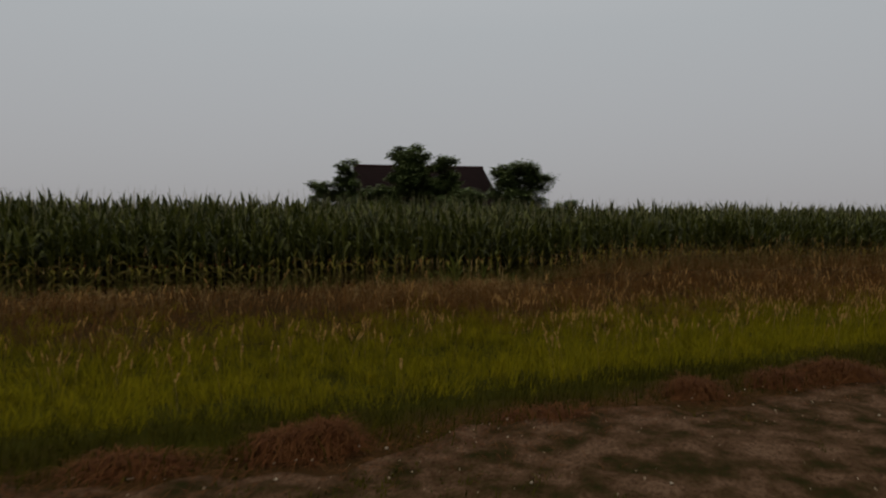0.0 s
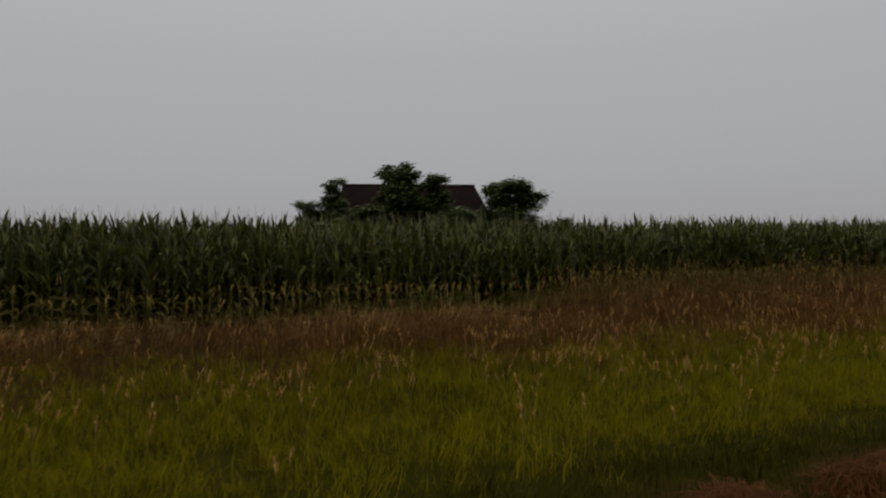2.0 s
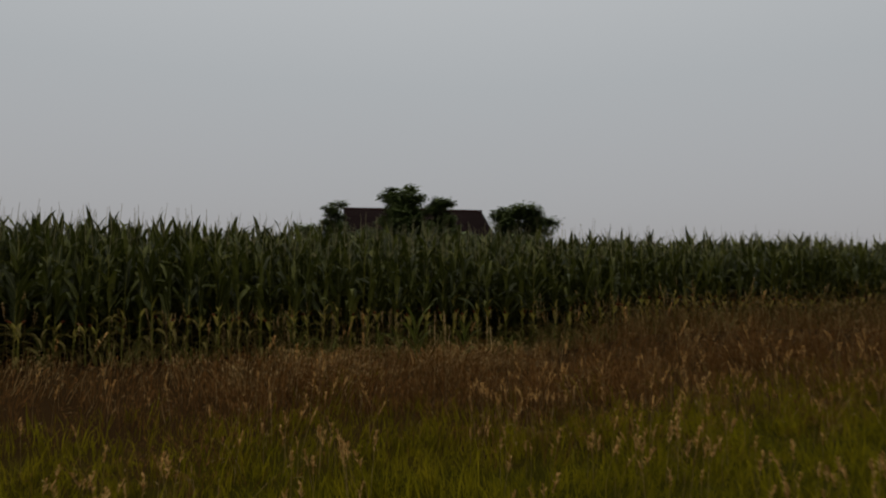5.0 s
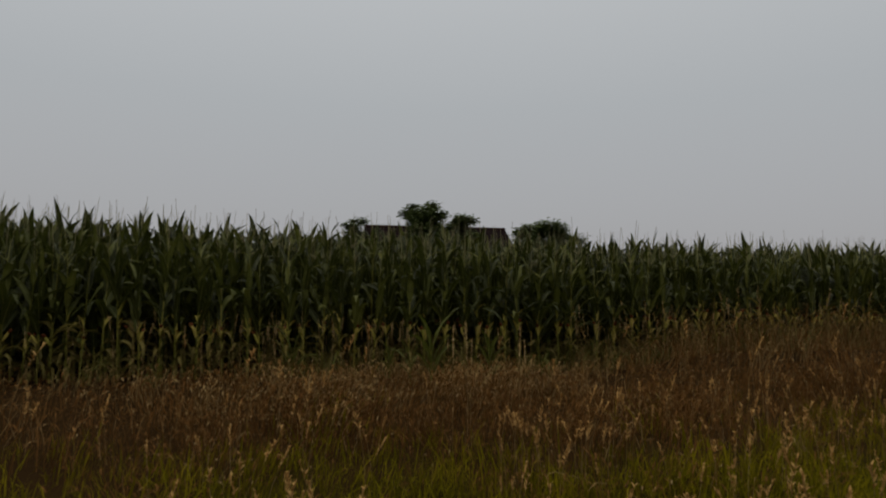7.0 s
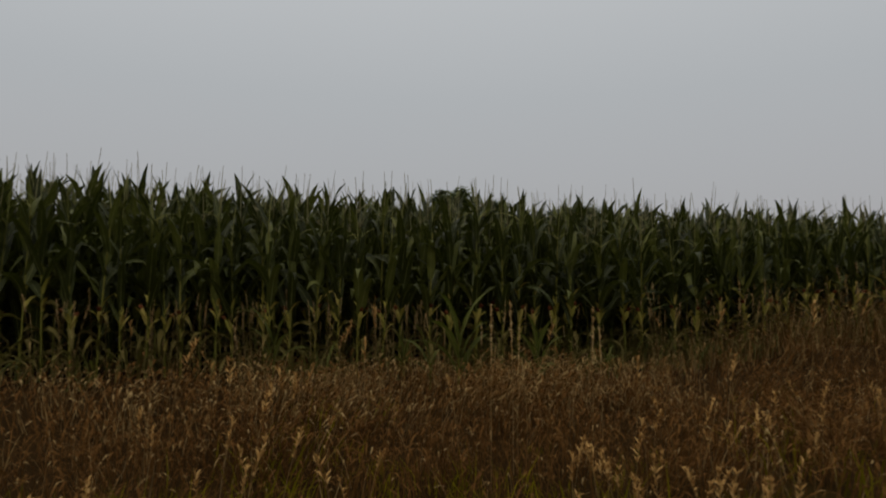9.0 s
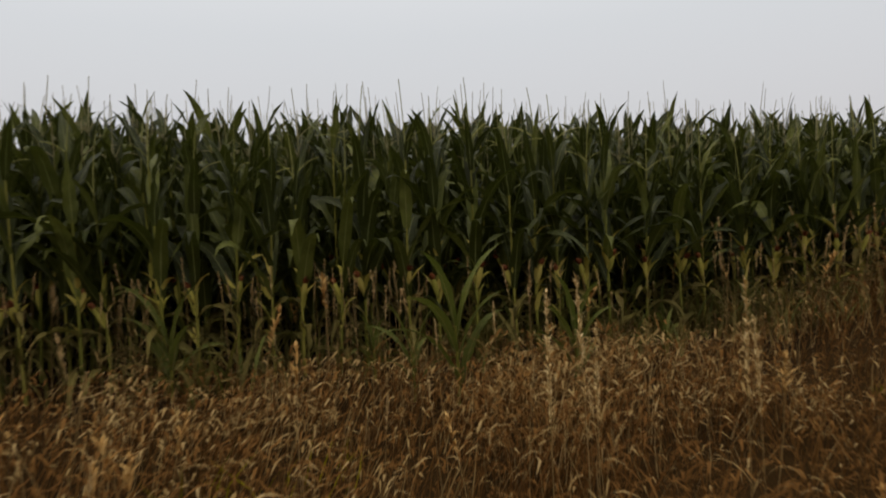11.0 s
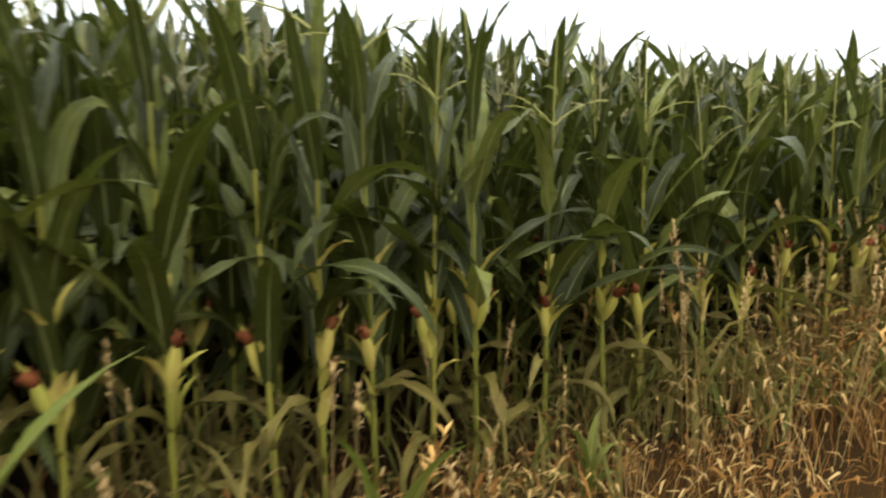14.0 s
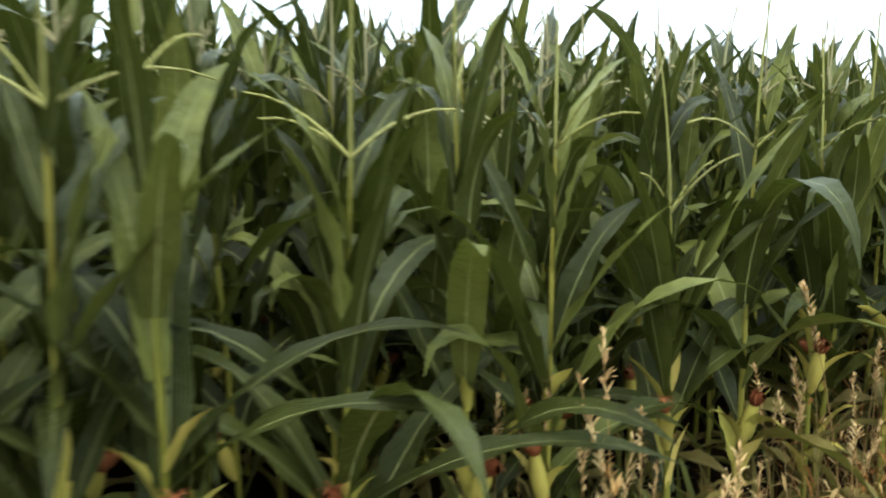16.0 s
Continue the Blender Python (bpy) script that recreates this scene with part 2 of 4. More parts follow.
def scatter(protos, which, at, rotz, scale, leanx, leany, windx=None, windy=None):
    """Many small copies of shapes as one shape."""
    out = []
    for i, p in enumerate(protos):
        sel = np.nonzero(which == i)[0]
        if not len(sel):
            continue
        v = p[0][None] * scale[sel][:, None, None]
        v = v + v[..., 2:3] * np.stack([leanx[sel], leany[sel], np.zeros(len(sel))], 1)[:, None]
        c, s = np.cos(rotz[sel])[:, None], np.sin(rotz[sel])[:, None]
        w = np.stack([v[..., 0] * c - v[..., 1] * s, v[..., 0] * s + v[..., 1] * c, v[..., 2]], 2) 
        if windx is not None:
            w = w + w[..., 2:3] * np.stack([windx[sel], windy[sel], np.zeros(len(sel))], 1)[:, None]
        w = w + at[sel][:, None]
        k, n = len(p[0]), len(sel)
        f = (p[1][None] + (np.arange(n) * k)[:, None, None]).reshape(-1, 4)
        out.append((w.reshape(-1, 3), f, np.tile(p[2], (n, 1)), np.tile(p[3], n)))
    return join(out)


def strip_faces(rows, cols, closed=False):
    r, c = np.meshgrid(np.arange(rows - 1), np.arange(cols if closed else cols - 1), indexing="ij")
    r, c = r.ravel(), c.ravel()
    d = (c + 1) % cols
    return np.stack([r * cols + c, r * cols + d, (r + 1) * cols + d, (r + 1) * cols + c], 1)


def tube(points, radii, sides=6, slot=0):
    p = np.asarray(points, float)
    d = np.gradient(p, axis=0)
    d /= np.linalg.norm(d, axis=1)[:, None] + 1e-9
    ref = np.where(np.abs(d[:, 2:3]) > 0.9, np.array([[1.0, 0, 0]]), np.array([[0, 0, 1.0]]))
    a = np.cross(d, ref)
    a /= np.linalg.norm(a, axis=1)[:, None] + 1e-9
    b = np.cross(d, a)
    q = np.linspace(0, 2 * np.pi, sides, endpoint=False)
    v = p[:, None] + np.asarray(radii)[:, None, None] * (np.cos(q)[None, :, None] * a[:, None] + np.sin(q)[None, :, None] * b[:, None])
    f = strip_faces(len(p), sides, True)
    u = np.stack([np.tile(q / 6.283, len(p)), np.repeat(np.linspace(0, 1, len(p)), sides)], 1)
    return v.reshape(-1, 3), f, u, np.full(len(f), slot)


def blade(length, width, z0, elev, droop, power=1.6, seg=8, cols=3, fold=0.25, twist=0.0, wave=0.0, azim=0.0, slot=0, base=0.5, phase=0.0, out=0.0):
    """A long leaf that leaves the stem at z0, rises at elev degrees, and droops by droop degrees towards its tip."""
    t = np.linspace(0, 1, seg + 1)
    ang = np.radians(elev - droop * t ** power)
    step = length / seg
    x = out + np.concatenate([[0], np.cumsum(np.cos((ang[1:] + ang[:-1]) / 2) * step)])
    z = z0 + np.concatenate([[0], np.cumsum(np.sin((ang[1:] + ang[:-1]) / 2) * step)])
    w = width / 2 * np.minimum(1, base + (1 - base) * (t / 0.25)) * np.clip(1 - np.maximum(0, (t - 0.25) / 0.75) ** 2.2, 0.02, 1)
    nx, nz = -np.sin(ang), np.cos(ang)
    tw = twist * t
    s = np.linspace(-1, 1, cols)
    side_y, side_n = np.cos(tw), np.sin(tw)
    lift = (np.abs(s)[None, :] * fold + wave * np.sin(t * 19 + phase)[:, None] * s[None, :] * np.abs(s)[None, :]) * w[:, None]
    off_y = s[None, :] * (w * side_y)[:, None] - lift * side_n[:, None]
    off_n = s[None, :] * (w * side_n)[:, None] + lift * side_y[:, None]
    v = np.stack([x[:, None] + off_n * nx[:, None], off_y, z[:, None] + off_n * nz[:, None]], 2).reshape(-1, 3)
    c, q = math.cos(azim), math.sin(azim)
    v = np.stack([v[:, 0] * c - v[:, 1] * q, v[:, 0] * q + v[:, 1] * c, v[:, 2]], 1)
    f = strip_faces(seg + 1, cols)
    u = np.stack([np.tile((s + 1) / 2, seg + 1), np.repeat(t, cols)], 1)
    return v, f, u, np.full(len(f), slot)


# ---- the lie of the land: road, ditch, field ----
def road_y(x):
    return 4.75 + 0.42 * np.clip(x, -25, 25)


def corn_y(x):
    return 17.5 + 0.32 * np.clip(x, -60, 60)


def share(x, y):
    """0 at the road's edge, 1 at the first row of corn."""
    return (y - road_y(x)) / (corn_y(x) - road_y(x))


def smooth(v, a, b):
    t = np.clip((v - a) / (b - a), 0, 1)
    return t * t * (3 - 2 * t)


def ground_z(x, y):
    x, y = np.asarray(x, float), np.asarray(y, float)
    s = share(x, y)
    z = np.interp(s, [-0.2, 0.0, 0.1, 0.25, 0.4, 0.55, 0.62, 0.75, 0.9, 1.0, 1.1], [0, 0.0, -0.10, -0.38, -0.57, -0.56, -0.50, -0.32, -0.09, 0.0, 0.0])
    z = z + 0.36 * smooth(x, 2.6, 5.2) * np.exp(-((s - 0.94) / 0.10) ** 2)
    return z + 0.03 * np.sin(x * 1.3 + y * 0.7) * np.sin(y * 1.1 - x * 0.4) * smooth(s, 0.02, 0.15) * (1 - smooth(s, 1.5, 3))


def axis(lo, fine_lo, fine_hi, hi, step):
    """Fine in the middle, coarser and coarser outwards."""
    mid = list(np.arange(fine_lo, fine_hi + 1e-6, step))
    up, d = [], step
    while (up or mid)[-1] < hi:
        d *= 1.35
        up.append((up or mid)[-1] + d)
    down, d = [], step
    while (down or mid)[-1 if down else 0] > lo:
        d *= 1.35
        down.append((down[-1] if down else mid[0]) - d)
    return np.array(down[::-1] + mid + up)


def build_ground():
    xs, ys = axis(-1500, -16, 24, 1500, 0.4), axis(-1500, 2, 22, 1500, 0.3)
    X, Y = np.meshgrid(xs, ys)
    v = np.stack([X, Y, ground_z(X, Y)], 2).reshape(-1, 3)
    f = strip_faces(len(ys), len(xs))
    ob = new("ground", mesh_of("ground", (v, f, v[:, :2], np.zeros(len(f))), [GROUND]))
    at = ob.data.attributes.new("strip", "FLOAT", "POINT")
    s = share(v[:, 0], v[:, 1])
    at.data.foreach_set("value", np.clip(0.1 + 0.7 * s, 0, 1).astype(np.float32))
    tagged(ob, "earth of a roadside ditch and a field", "ground", kind="structure")


def build_road():
    xs, vs = np.arange(-60, 60.1, 0.15), np.concatenate([np.linspace(0, 0.3, 12), np.linspace(0.36, 1, 16)])
    X, W = np.meshgrid(xs, vs)
    edge = road_y(X) + 0.22 * np.sin(X * 1.7) + 0.12 * np.sin(X * 4.3 + 1) + 0.06 * np.sin(X * 11)
    Y = edge - W * 11
    rng = np.random.default_rng(3)
    Z = 0.02 + 0.05 * np.sin(np.pi * W) - 0.08 * (W == 0) - 0.08 * (W == 1) + rng.normal(0, 0.010, X.shape) + 0.02 * np.sin(X * 0.9) * np.sin(Y * 1.7)
    v = np.stack([X, Y, Z + np.minimum(0, ground_z(X, Y)) * 0.3], 2).reshape(-1, 3)
    f = strip_faces(len(vs), len(xs))
    tagged(new("road", mesh_of("road", (v, f[:, ::-1], v[:, :2], np.zeros(len(f))), [ROAD])), "trodden reddish dirt road with worn patches", "road", kind="structure")


build_ground()
build_road()


# ---- corn ----
def corn_pieces(rng, near, h=None, extra=(), edge=False):
    """Name, shape, material of every piece of one corn plant; h: the height of the tassel's foot; extra: further leaves as z, bearing, length, width, rise, droop."""
    h = h or rng.uniform(1.62, 1.82)
    out = []
    n = 15 if near else 5
    zs = np.linspace(-0.05, h, n)
    r = 0.0125 * (1 - 0.62 * np.clip(zs / h, 0, 1))
    if near:
        r = r * (1 + 0.16 * (np.arange(n) % 2))
    bend = rng.normal(0, 0.02, 2)
    curve = lambda z: np.stack([bend[0] * (z / h) ** 2, bend[1] * (z / h) ** 2, z], -1)
    out.append(("stalk", tube(curve(zs), r, 7 if near else 4), STALK))
    count = 12 if edge and near else 14 if edge else 17
    wide = 0.86 if edge and near else 1.0
    plane = rng.uniform(0, 6.28)
    seg, cols = (11, 5) if near else (4, 3)
    for i in range(count):
        k = i / (count - 1)
        z0 = 0.15 + (h - 0.22) * k
        az = plane + (i % 2) * math.pi + rng.normal(0, 0.6)
        old = k < (rng.uniform(0.18, 0.36) if edge and near else rng.uniform(0.28, 0.52) if edge else rng.uniform(0.0, 0.2))
        if old:
            s = blade(rng.uniform(0.35, 0.6), rng.uniform(0.04, 0.07), z0, rng.uniform(35, 75), rng.uniform(110, 165), 0.9, seg, cols, 0.7, rng.normal(0, 1.2), 0.5, az, phase=rng.uniform(0, 6), out=0.008)
        elif k < 0.62:
            knee = rng.random() < 0.4
            s = blade(rng.uniform(0.66, 0.90), rng.uniform(0.095, 0.128) * wide, z0, rng.uniform(50, 78), rng.uniform(125, 170) if knee else rng.uniform(70, 150), rng.uniform(3.5, 6.0) if knee else rng.uniform(1.2, 2.6), seg, cols, 0.22, rng.normal(0, 0.5), 0.28, az, phase=rng.uniform(0, 6), out=0.006)
        else:
            L = rng.uniform(0.56, 0.80) * (1.40 - 0.76 * k)
            knee = rng.random() < (0.45 if k < 0.85 else 0.12)
            slim = 1.1 - 0.2 * k - (0.22 if k > 0.84 else 0)
            s = blade(L, rng.uniform(0.095, 0.13) * slim * wide, z0, rng.uniform(66, 86), rng.uniform(125, 172) if knee else rng.uniform(5, 60), rng.uniform(3.5, 6.5) if knee else rng.uniform(1.4, 2.4), seg, cols, 0.22, rng.normal(0, 0.55), 0.24, az, phase=rng.uniform(0, 6), out=0.005)
        s[0][:, :2] += bend * (z0 / h) ** 2
        out.append(("leaf", s, LEAF_OLD if old else LEAF))
    for z0, az, L, W, rise, droop in extra:
        out.append(("leaf", blade(L, W, z0, rise, droop, 1.5, seg, cols, 0.2, 0.15, 0.2, radians(az), out=0.006), LEAF))
    if edge:
        for _ in range(4 if near else 2):
            b = blade(rng.uniform(0.14, 0.26), rng.uniform(0.035, 0.055), rng.uniform(0.28, 0.95), rng.uniform(55, 82), rng.uniform(10, 80), 2.0, 5 if near else 3, 3, 0.6, rng.normal(0, 0.4), 0.2, rng.uniform(0, 6.28), out=0.008)
            out.append(("husk_leaf", b, HUSK))
    top = curve(np.array([h]))[0]
    t = []
    L = rng.uniform(0.42, 0.60) if edge else rng.uniform(0.42, 0.58)
    zz = np.linspace(0, L, 6 if near else 3)
    tip = rng.normal(0, 0.03, 2)
    t.append(tube(top + np.stack([tip[0] * (zz / L) ** 2, tip[1] * (zz / L) ** 2, zz - 0.05], 1), np.linspace(0.0055, 0.0028, len(zz)), 4 if near else 3))
    for _ in range(rng.integers(1, 4) if edge and near else rng.integers(3, 7) if near else 2):
        a, l, o = rng.uniform(0, 6.28), rng.uniform(0.16, 0.28) if edge else rng.uniform(0.12, 0.22), rng.uniform(0.6, 1.3) if edge else rng.uniform(0.3, 1.2)
        q = np.linspace(0, 1, 6 if near else 3)
        t.append(tube(top + np.stack([np.cos(a) * l * q * o, np.sin(a) * l * q * o, 0.02 + l * (q - 0.55 * o * q * q)], 1), np.linspace(0.0048, 0.0024, len(q)), 4 if near else 3))
        if near:
            for _ in range(14):
                w = rng.uniform(0.15, 1.0)
                c = top + np.array([math.cos(a) * l * w * o, math.sin(a) * l * w * o, 0.02 + l * (w - 0.55 * o * w * w)])
                f = blade(rng.uniform(0.010, 0.018), 0.005, 0, rng.uniform(-30, 60), 60, 1.2, 2, 2, 0, azim=rng.uniform(0, 6.28))
                t.append((f[0] + c, *f[1:]))
    out.append(("tassel", join(t), TASSEL_FRESH if edge else TASSEL))
    if near or rng.random() < 0.3:
        a, z0 = (-1.57 + rng.normal(0, 0.9) if edge else plane + rng.normal(0, 0.6)), rng.uniform(0.52, 0.66)
        q = np.linspace(0, 1, 8 if near else 4)
        tilt = rng.uniform(0.25, 0.6)
        d = np.array([math.cos(a) * math.sin(tilt), math.sin(a) * math.sin(tilt), math.cos(tilt)])
        L = rng.uniform(0.15, 0.20)
        e0 = np.array([math.cos(a) * 0.012, math.sin(a) * 0.012, z0])
        out.append(("ear", tube(e0 + q[:, None] * d * L, 0.004 + 0.021 * np.sin(np.pi * (0.08 + 0.80 * q)), 8 if near else 4), HUSK))
        if edge and near:
            for side in (-1, 1):
                b = blade(rng.uniform(0.17, 0.26), 0.048, 0, rng.uniform(58, 76), rng.uniform(5, 50), 1.8, 6, 3, 0.6, rng.normal(0, 0.3), 0.2, a + side * rng.uniform(0.9, 1.5), base=0.6)
                out.append(("husk_leaf", (b[0] + e0, *b[1:]), HUSK))
        q = np.linspace(0, 1, 6 if near else 3)
        sag = np.outer(q ** 2, np.array([math.cos(a) * 0.025, math.sin(a) * 0.025, -0.02]))
        silk = tube(e0 + d * L * 0.95 + q[:, None] * d * 0.06 + sag, 0.008 + 0.015 * np.sin(np.pi * (0.2 + 0.75 * q)), 7 if near else 4)
        hairs = [blade(rng.uniform(0.03, 0.07), 0.004, 0, rng.uniform(20, 80), 150, 1.2, 3, 2, 0, azim=rng.uniform(0, 6.28)) for _ in range(14 if near else 0)]
        out.append(("silk", join([silk] + [(b[0] + e0 + d * (L + 0.03), *b[1:]) for b in hairs]), SILK))
    return out


CORN_MATS = [STALK, LEAF, LEAF_OLD, TASSEL, HUSK, SILK, TASSEL_FRESH]


def corn_proto(seed, edge):
    pcs = corn_pieces(np.random.default_rng(seed), False, edge=edge)
    return join([(s[0], s[1], s[2], np.full(len(s[1]), CORN_MATS.index(m))) for _, s, m in pcs])


def corn_thing(seed, h=None, extra=()):
    root = new("corn_plant")
    ear = None
    for name, s, m in corn_pieces(np.random.default_rng(seed), True, h, extra, h is not None):
        label = {"silk": "withered red-brown silk", "ear": "yellow-green husk", "tassel": "pale tassel with thin arms"}.get(name, "")
        if m is LEAF_OLD:
            label = "dried yellow lower leaf"
        ob = part(name, s, m, ear if name == "silk" else root, label)
        if name == "ear":
            ear = ob
    return tagged(root, "tall green corn plant with an ear and tassel", "corn", "corn plants of the field's edge")


ROW_AT = (0, 0.55, 1.1, 1.65, 2.2, 2.75, 3.3, 3.9, 4.6, 5.4)
ROW_TALL = (0.98, 1.0, 1.08, 1.15, 1.18, 1.18, 1.18, 1.18, 1.18, 1.18)
NEAR_ROWS, NEAR_X0, NEAR_X1 = 4, -3.6, 7.6


def row_places(rng, row, x0, x1, step):
    """Stems along one row."""
    n = int((x1 - x0) / step)
    x = x0 + (np.arange(n) + rng.uniform(-0.33, 0.33, n)) * step
    y = corn_y(x) + ROW_AT[row] * 1.05 + rng.normal(0, 0.05, n)
    return x, y


# stems of the first row: x, tassel's foot, further leaves
EDGE_PLANTS = [
    (-0.42, 1.70, ((0.75, -60, 0.7, 0.10, 66, 120),)),
    (-0.08, 1.70, ()),
    (0.15, 1.72, ((0.9, -40, 0.7, 0.095, 70, 60),)),
    (0.45, 1.74, ((0.72, -150, 0.75, 0.10, 62, 50), (0.80, 20, 0.6, 0.09, 55, 100))),
    (0.78, 1.64, ((0.66, -20, 0.6, 0.085, 48, 70),)),
    (0.95, 1.76, ((0.80, 160, 0.7, 0.10, 60, 110),)),
    (1.15, 1.72, ((0.75, 30, 0.75, 0.10, 60, 70),)),
    (1.40, 1.56, ((1.05, 5, 0.75, 0.11, 60, 30), (0.70, 165, 0.80, 0.10, 58, 70))),
    (1.60, 1.62, ((0.84, 8, 0.80, 0.085, 50, 80), (0.80, -16, 0.72, 0.10, 42, 66), (1.0, 150, 0.7, 0.10, 60, 95))),
    (1.95, 1.48, ((0.93, 50, 1.0, 0.095, 68, 150), (0.64, -14, 0.85, 0.10, 38, 62), (0.62, 170, 0.7, 0.10, 50, 60))),
    (2.30, 1.62, ()),
    (2.52, 1.52, ((0.74, 150, 0.62, 0.085, 48, 70), (0.62, 10, 0.6, 0.085, 45, 110), (0.98, -40, 0.6, 0.09, 62, 24))),
    (2.97, 1.33, ((0.92, 150, 0.62, 0.09, 58, 30), (0.70, 12, 0.62, 0.09, 52, 90), (0.95, -15, 0.8, 0.09, 70, 22))),
    (3.27, 1.50, ((1.0, -100, 0.95, 0.10, 84, 165), (0.80, 200, 0.6, 0.09, 60, 90))),
    (3.60, 1.46, ((0.9, 20, 0.8, 0.09, 66, 30), (0.85, 175, 0.6, 0.08, 62, 50))),
]


def plant_corn():
    rng = np.random.default_rng(11)
    low = [corn_thing(140 + i, h) for i, h in enumerate((1.5, 1.56, 1.6, 1.66, 1.7))]
    tall = [corn_thing(100 + i) for i in range(8)]
    used = set()
    for i, (x, h, extra) in enumerate(EDGE_PLANTS):
        y = 17.52 + 0.33 * x
        corn_thing(160 + i, h, extra).matrix_basis = pose(x, y, float(ground_z(x, y)), rng.normal(0, 1), rng.normal(0, 1), 0)
    for row in range(NEAR_ROWS):
        X, Y = row_places(rng, row, NEAR_X0, NEAR_X1, 0.21)
        for x, y in zip(X, Y):
            if row == 0 and -0.55 < x < 3.7:
                continue
            kit = low if row == 0 else tall
            ob = kit[int(rng.integers(len(kit)))]
            m = pose(x, y, float(ground_z(x, y)), rng.normal(0, 1.5), rng.normal(0, 1.5), rng.uniform(0, 360)) @ Matrix.Scale(rng.uniform(0.95, 1.05) * (0.97, 0.98, 1.05, 1.11)[row], 4)
            if ob.name in used:
                copy_thing(ob, m)
            else:
                ob.matrix_basis = m
                used.add(ob.name)
    X, Y, S = [], [], []
    for row in range(10):
        spans = [(-16, NEAR_X0), (NEAR_X1, 27)] if row < NEAR_ROWS else [(-16, 27)]
        for a, b in spans:
            x, y = row_places(rng, row, a, b, 0.18 if row < 7 else 0.26)
            X.append(x), Y.append(y), S.append(np.full(len(x), 0.92 if row == 0 else ROW_TALL[row]))
    X, Y, S = np.concatenate(X), np.concatenate(Y), np.concatenate(S)
    n = len(X)
    kinds = [corn_proto(200 + i, i < 4) for i in range(12)]
    which = np.where(S < 0.95, rng.integers(0, 4, n), rng.integers(4, 12, n))
    shp = scatter(kinds, which, np.stack([X, Y, ground_z(X, Y)], 1), rng.uniform(0, 6.28, n), S * rng.uniform(0.94, 1.06, n), rng.normal(0, 0.03, n), rng.normal(0, 0.03, n))
    stuff("corn_field", shp, CORN_MATS, "dense stand of tall green corn with dried lower leaves", "corn field")


def young_corn(seed, x, y, h, label):
    """A stray corn seedling without ear or tassel, in front of the rows."""
    rng = np.random.default_rng(seed)
    root = new("young_corn_plant")
    part("stalk", tube([(0, 0, -0.04), (0.005, 0, h * 0.25), (0.0, 0.004, h * 0.5)], [0.013, 0.010, 0.006], 7), STALK, root)
    for i in range(6):
        k = i / 5
        part("leaf", blade(h * rng.uniform(0.55, 0.75), 0.088 * min(1, h + 0.1), h * (0.08 + 0.42 * k), rng.uniform(58, 72) + 12 * k, rng.uniform(60, 120) * (1.1 - 0.6 * k), rng.uniform(1.5, 3), 10, 5, 0.25, rng.normal(0, 0.4), 0.15, 0.3 + (i % 2) * math.pi + rng.normal(0, 0.5), out=0.006), LEAF_YOUNG, root)
    root.matrix_basis = pose(x, y, float(ground_z(x, y)))
    tagged(root, label, "corn", "stray young corn")


plant_corn()
young_corn(1, 0.31, 16.57, 1.02, "waist-high stray corn plant with bright green leaves")
young_corn(2, 1.12, 16.92, 0.80, "short stray corn plant with bright green leaves")
young_corn(3, 1.98, 17.72, 0.36, "small bright green corn seedling among dry grass")
young_corn(4, -0.32, 17.12, 0.50, "short stray corn plant with bright green leaves")
young_corn(5, -1.65, 16.72, 0.75, "stray corn plant with bright green leaves")
young_corn(6, 0.02, 16.62, 0.62, "small bright green corn seedling among dry grass")


# ---- far field, barn and trees ----
def far_corn():
    """The rest of the field up to the farm, in thinning rows."""
    rng = np.random.default_rng(21)
    tops = []
    for i in range(5):
        r = np.random.default_rng(300 + i)
        sh = [tube([(0, 0, 0), (0, 0, 2.0)], [0.015, 0.006], 3, 0)]
        for j in range(9):
            sh.append(blade(r.uniform(0.6, 0.8), 0.11, 0.5 + j * 0.13, r.uniform(60, 80), r.uniform(40, 110), 2, 3, 2, 0.1, 0, 0, r.uniform(0, 6.28), 1))
        tops.append(join(sh))
    n = 4000
    u = rng.random(n)
    d = 10 + 62 * u ** 1.5
    x = rng.uniform(-1, 1, n) * (20 + d * 0.75) + 6
    y = corn_y(x) + d
    keep = ~((np.abs(x + 3) < 16) & (y > 74))
    x, y = x[keep], y[keep]
    n = len(x)
    shp = scatter(tops, rng.integers(0, 5, n), np.stack([x, y, ground_z(x, y)], 1), rng.uniform(0, 6.28, n), rng.uniform(1.02, 1.14, n), np.zeros(n), np.zeros(n))
    stuff("far_corn", shp, [STALK, LEAF], "corn reaching back to a farm", "corn field")


def box(x0, x1, y0, y1, z0, z1):
    v = np.array([(x, y, z) for z in (z0, z1) for x, y in ((x0, y0), (x1, y0), (x1, y1), (x0, y1))], float)
    f = np.array([(0, 3, 2, 1), (4, 5, 6, 7), (0, 1, 5, 4), (1, 2, 6, 5), (2, 3, 7, 6), (3, 0, 4, 7)])
    return v, f, v[:, :2] * 0.1, np.zeros(6)


def slab(a, b, c, d, thick):
    p = np.array([a, b, c, d], float)
    nrm = np.cross(p[1] - p[0], p[3] - p[0])
    nrm /= np.linalg.norm(nrm)
    v = np.concatenate([p, p - nrm * thick])
    f = np.array([(0, 1, 2, 3), (7, 6, 5, 4), (0, 4, 5, 1), (1, 5, 6, 2), (2, 6, 7, 3), (3, 7, 4, 0)])
    return v, f, v[:, :2] * 0.1, np.zeros(6)


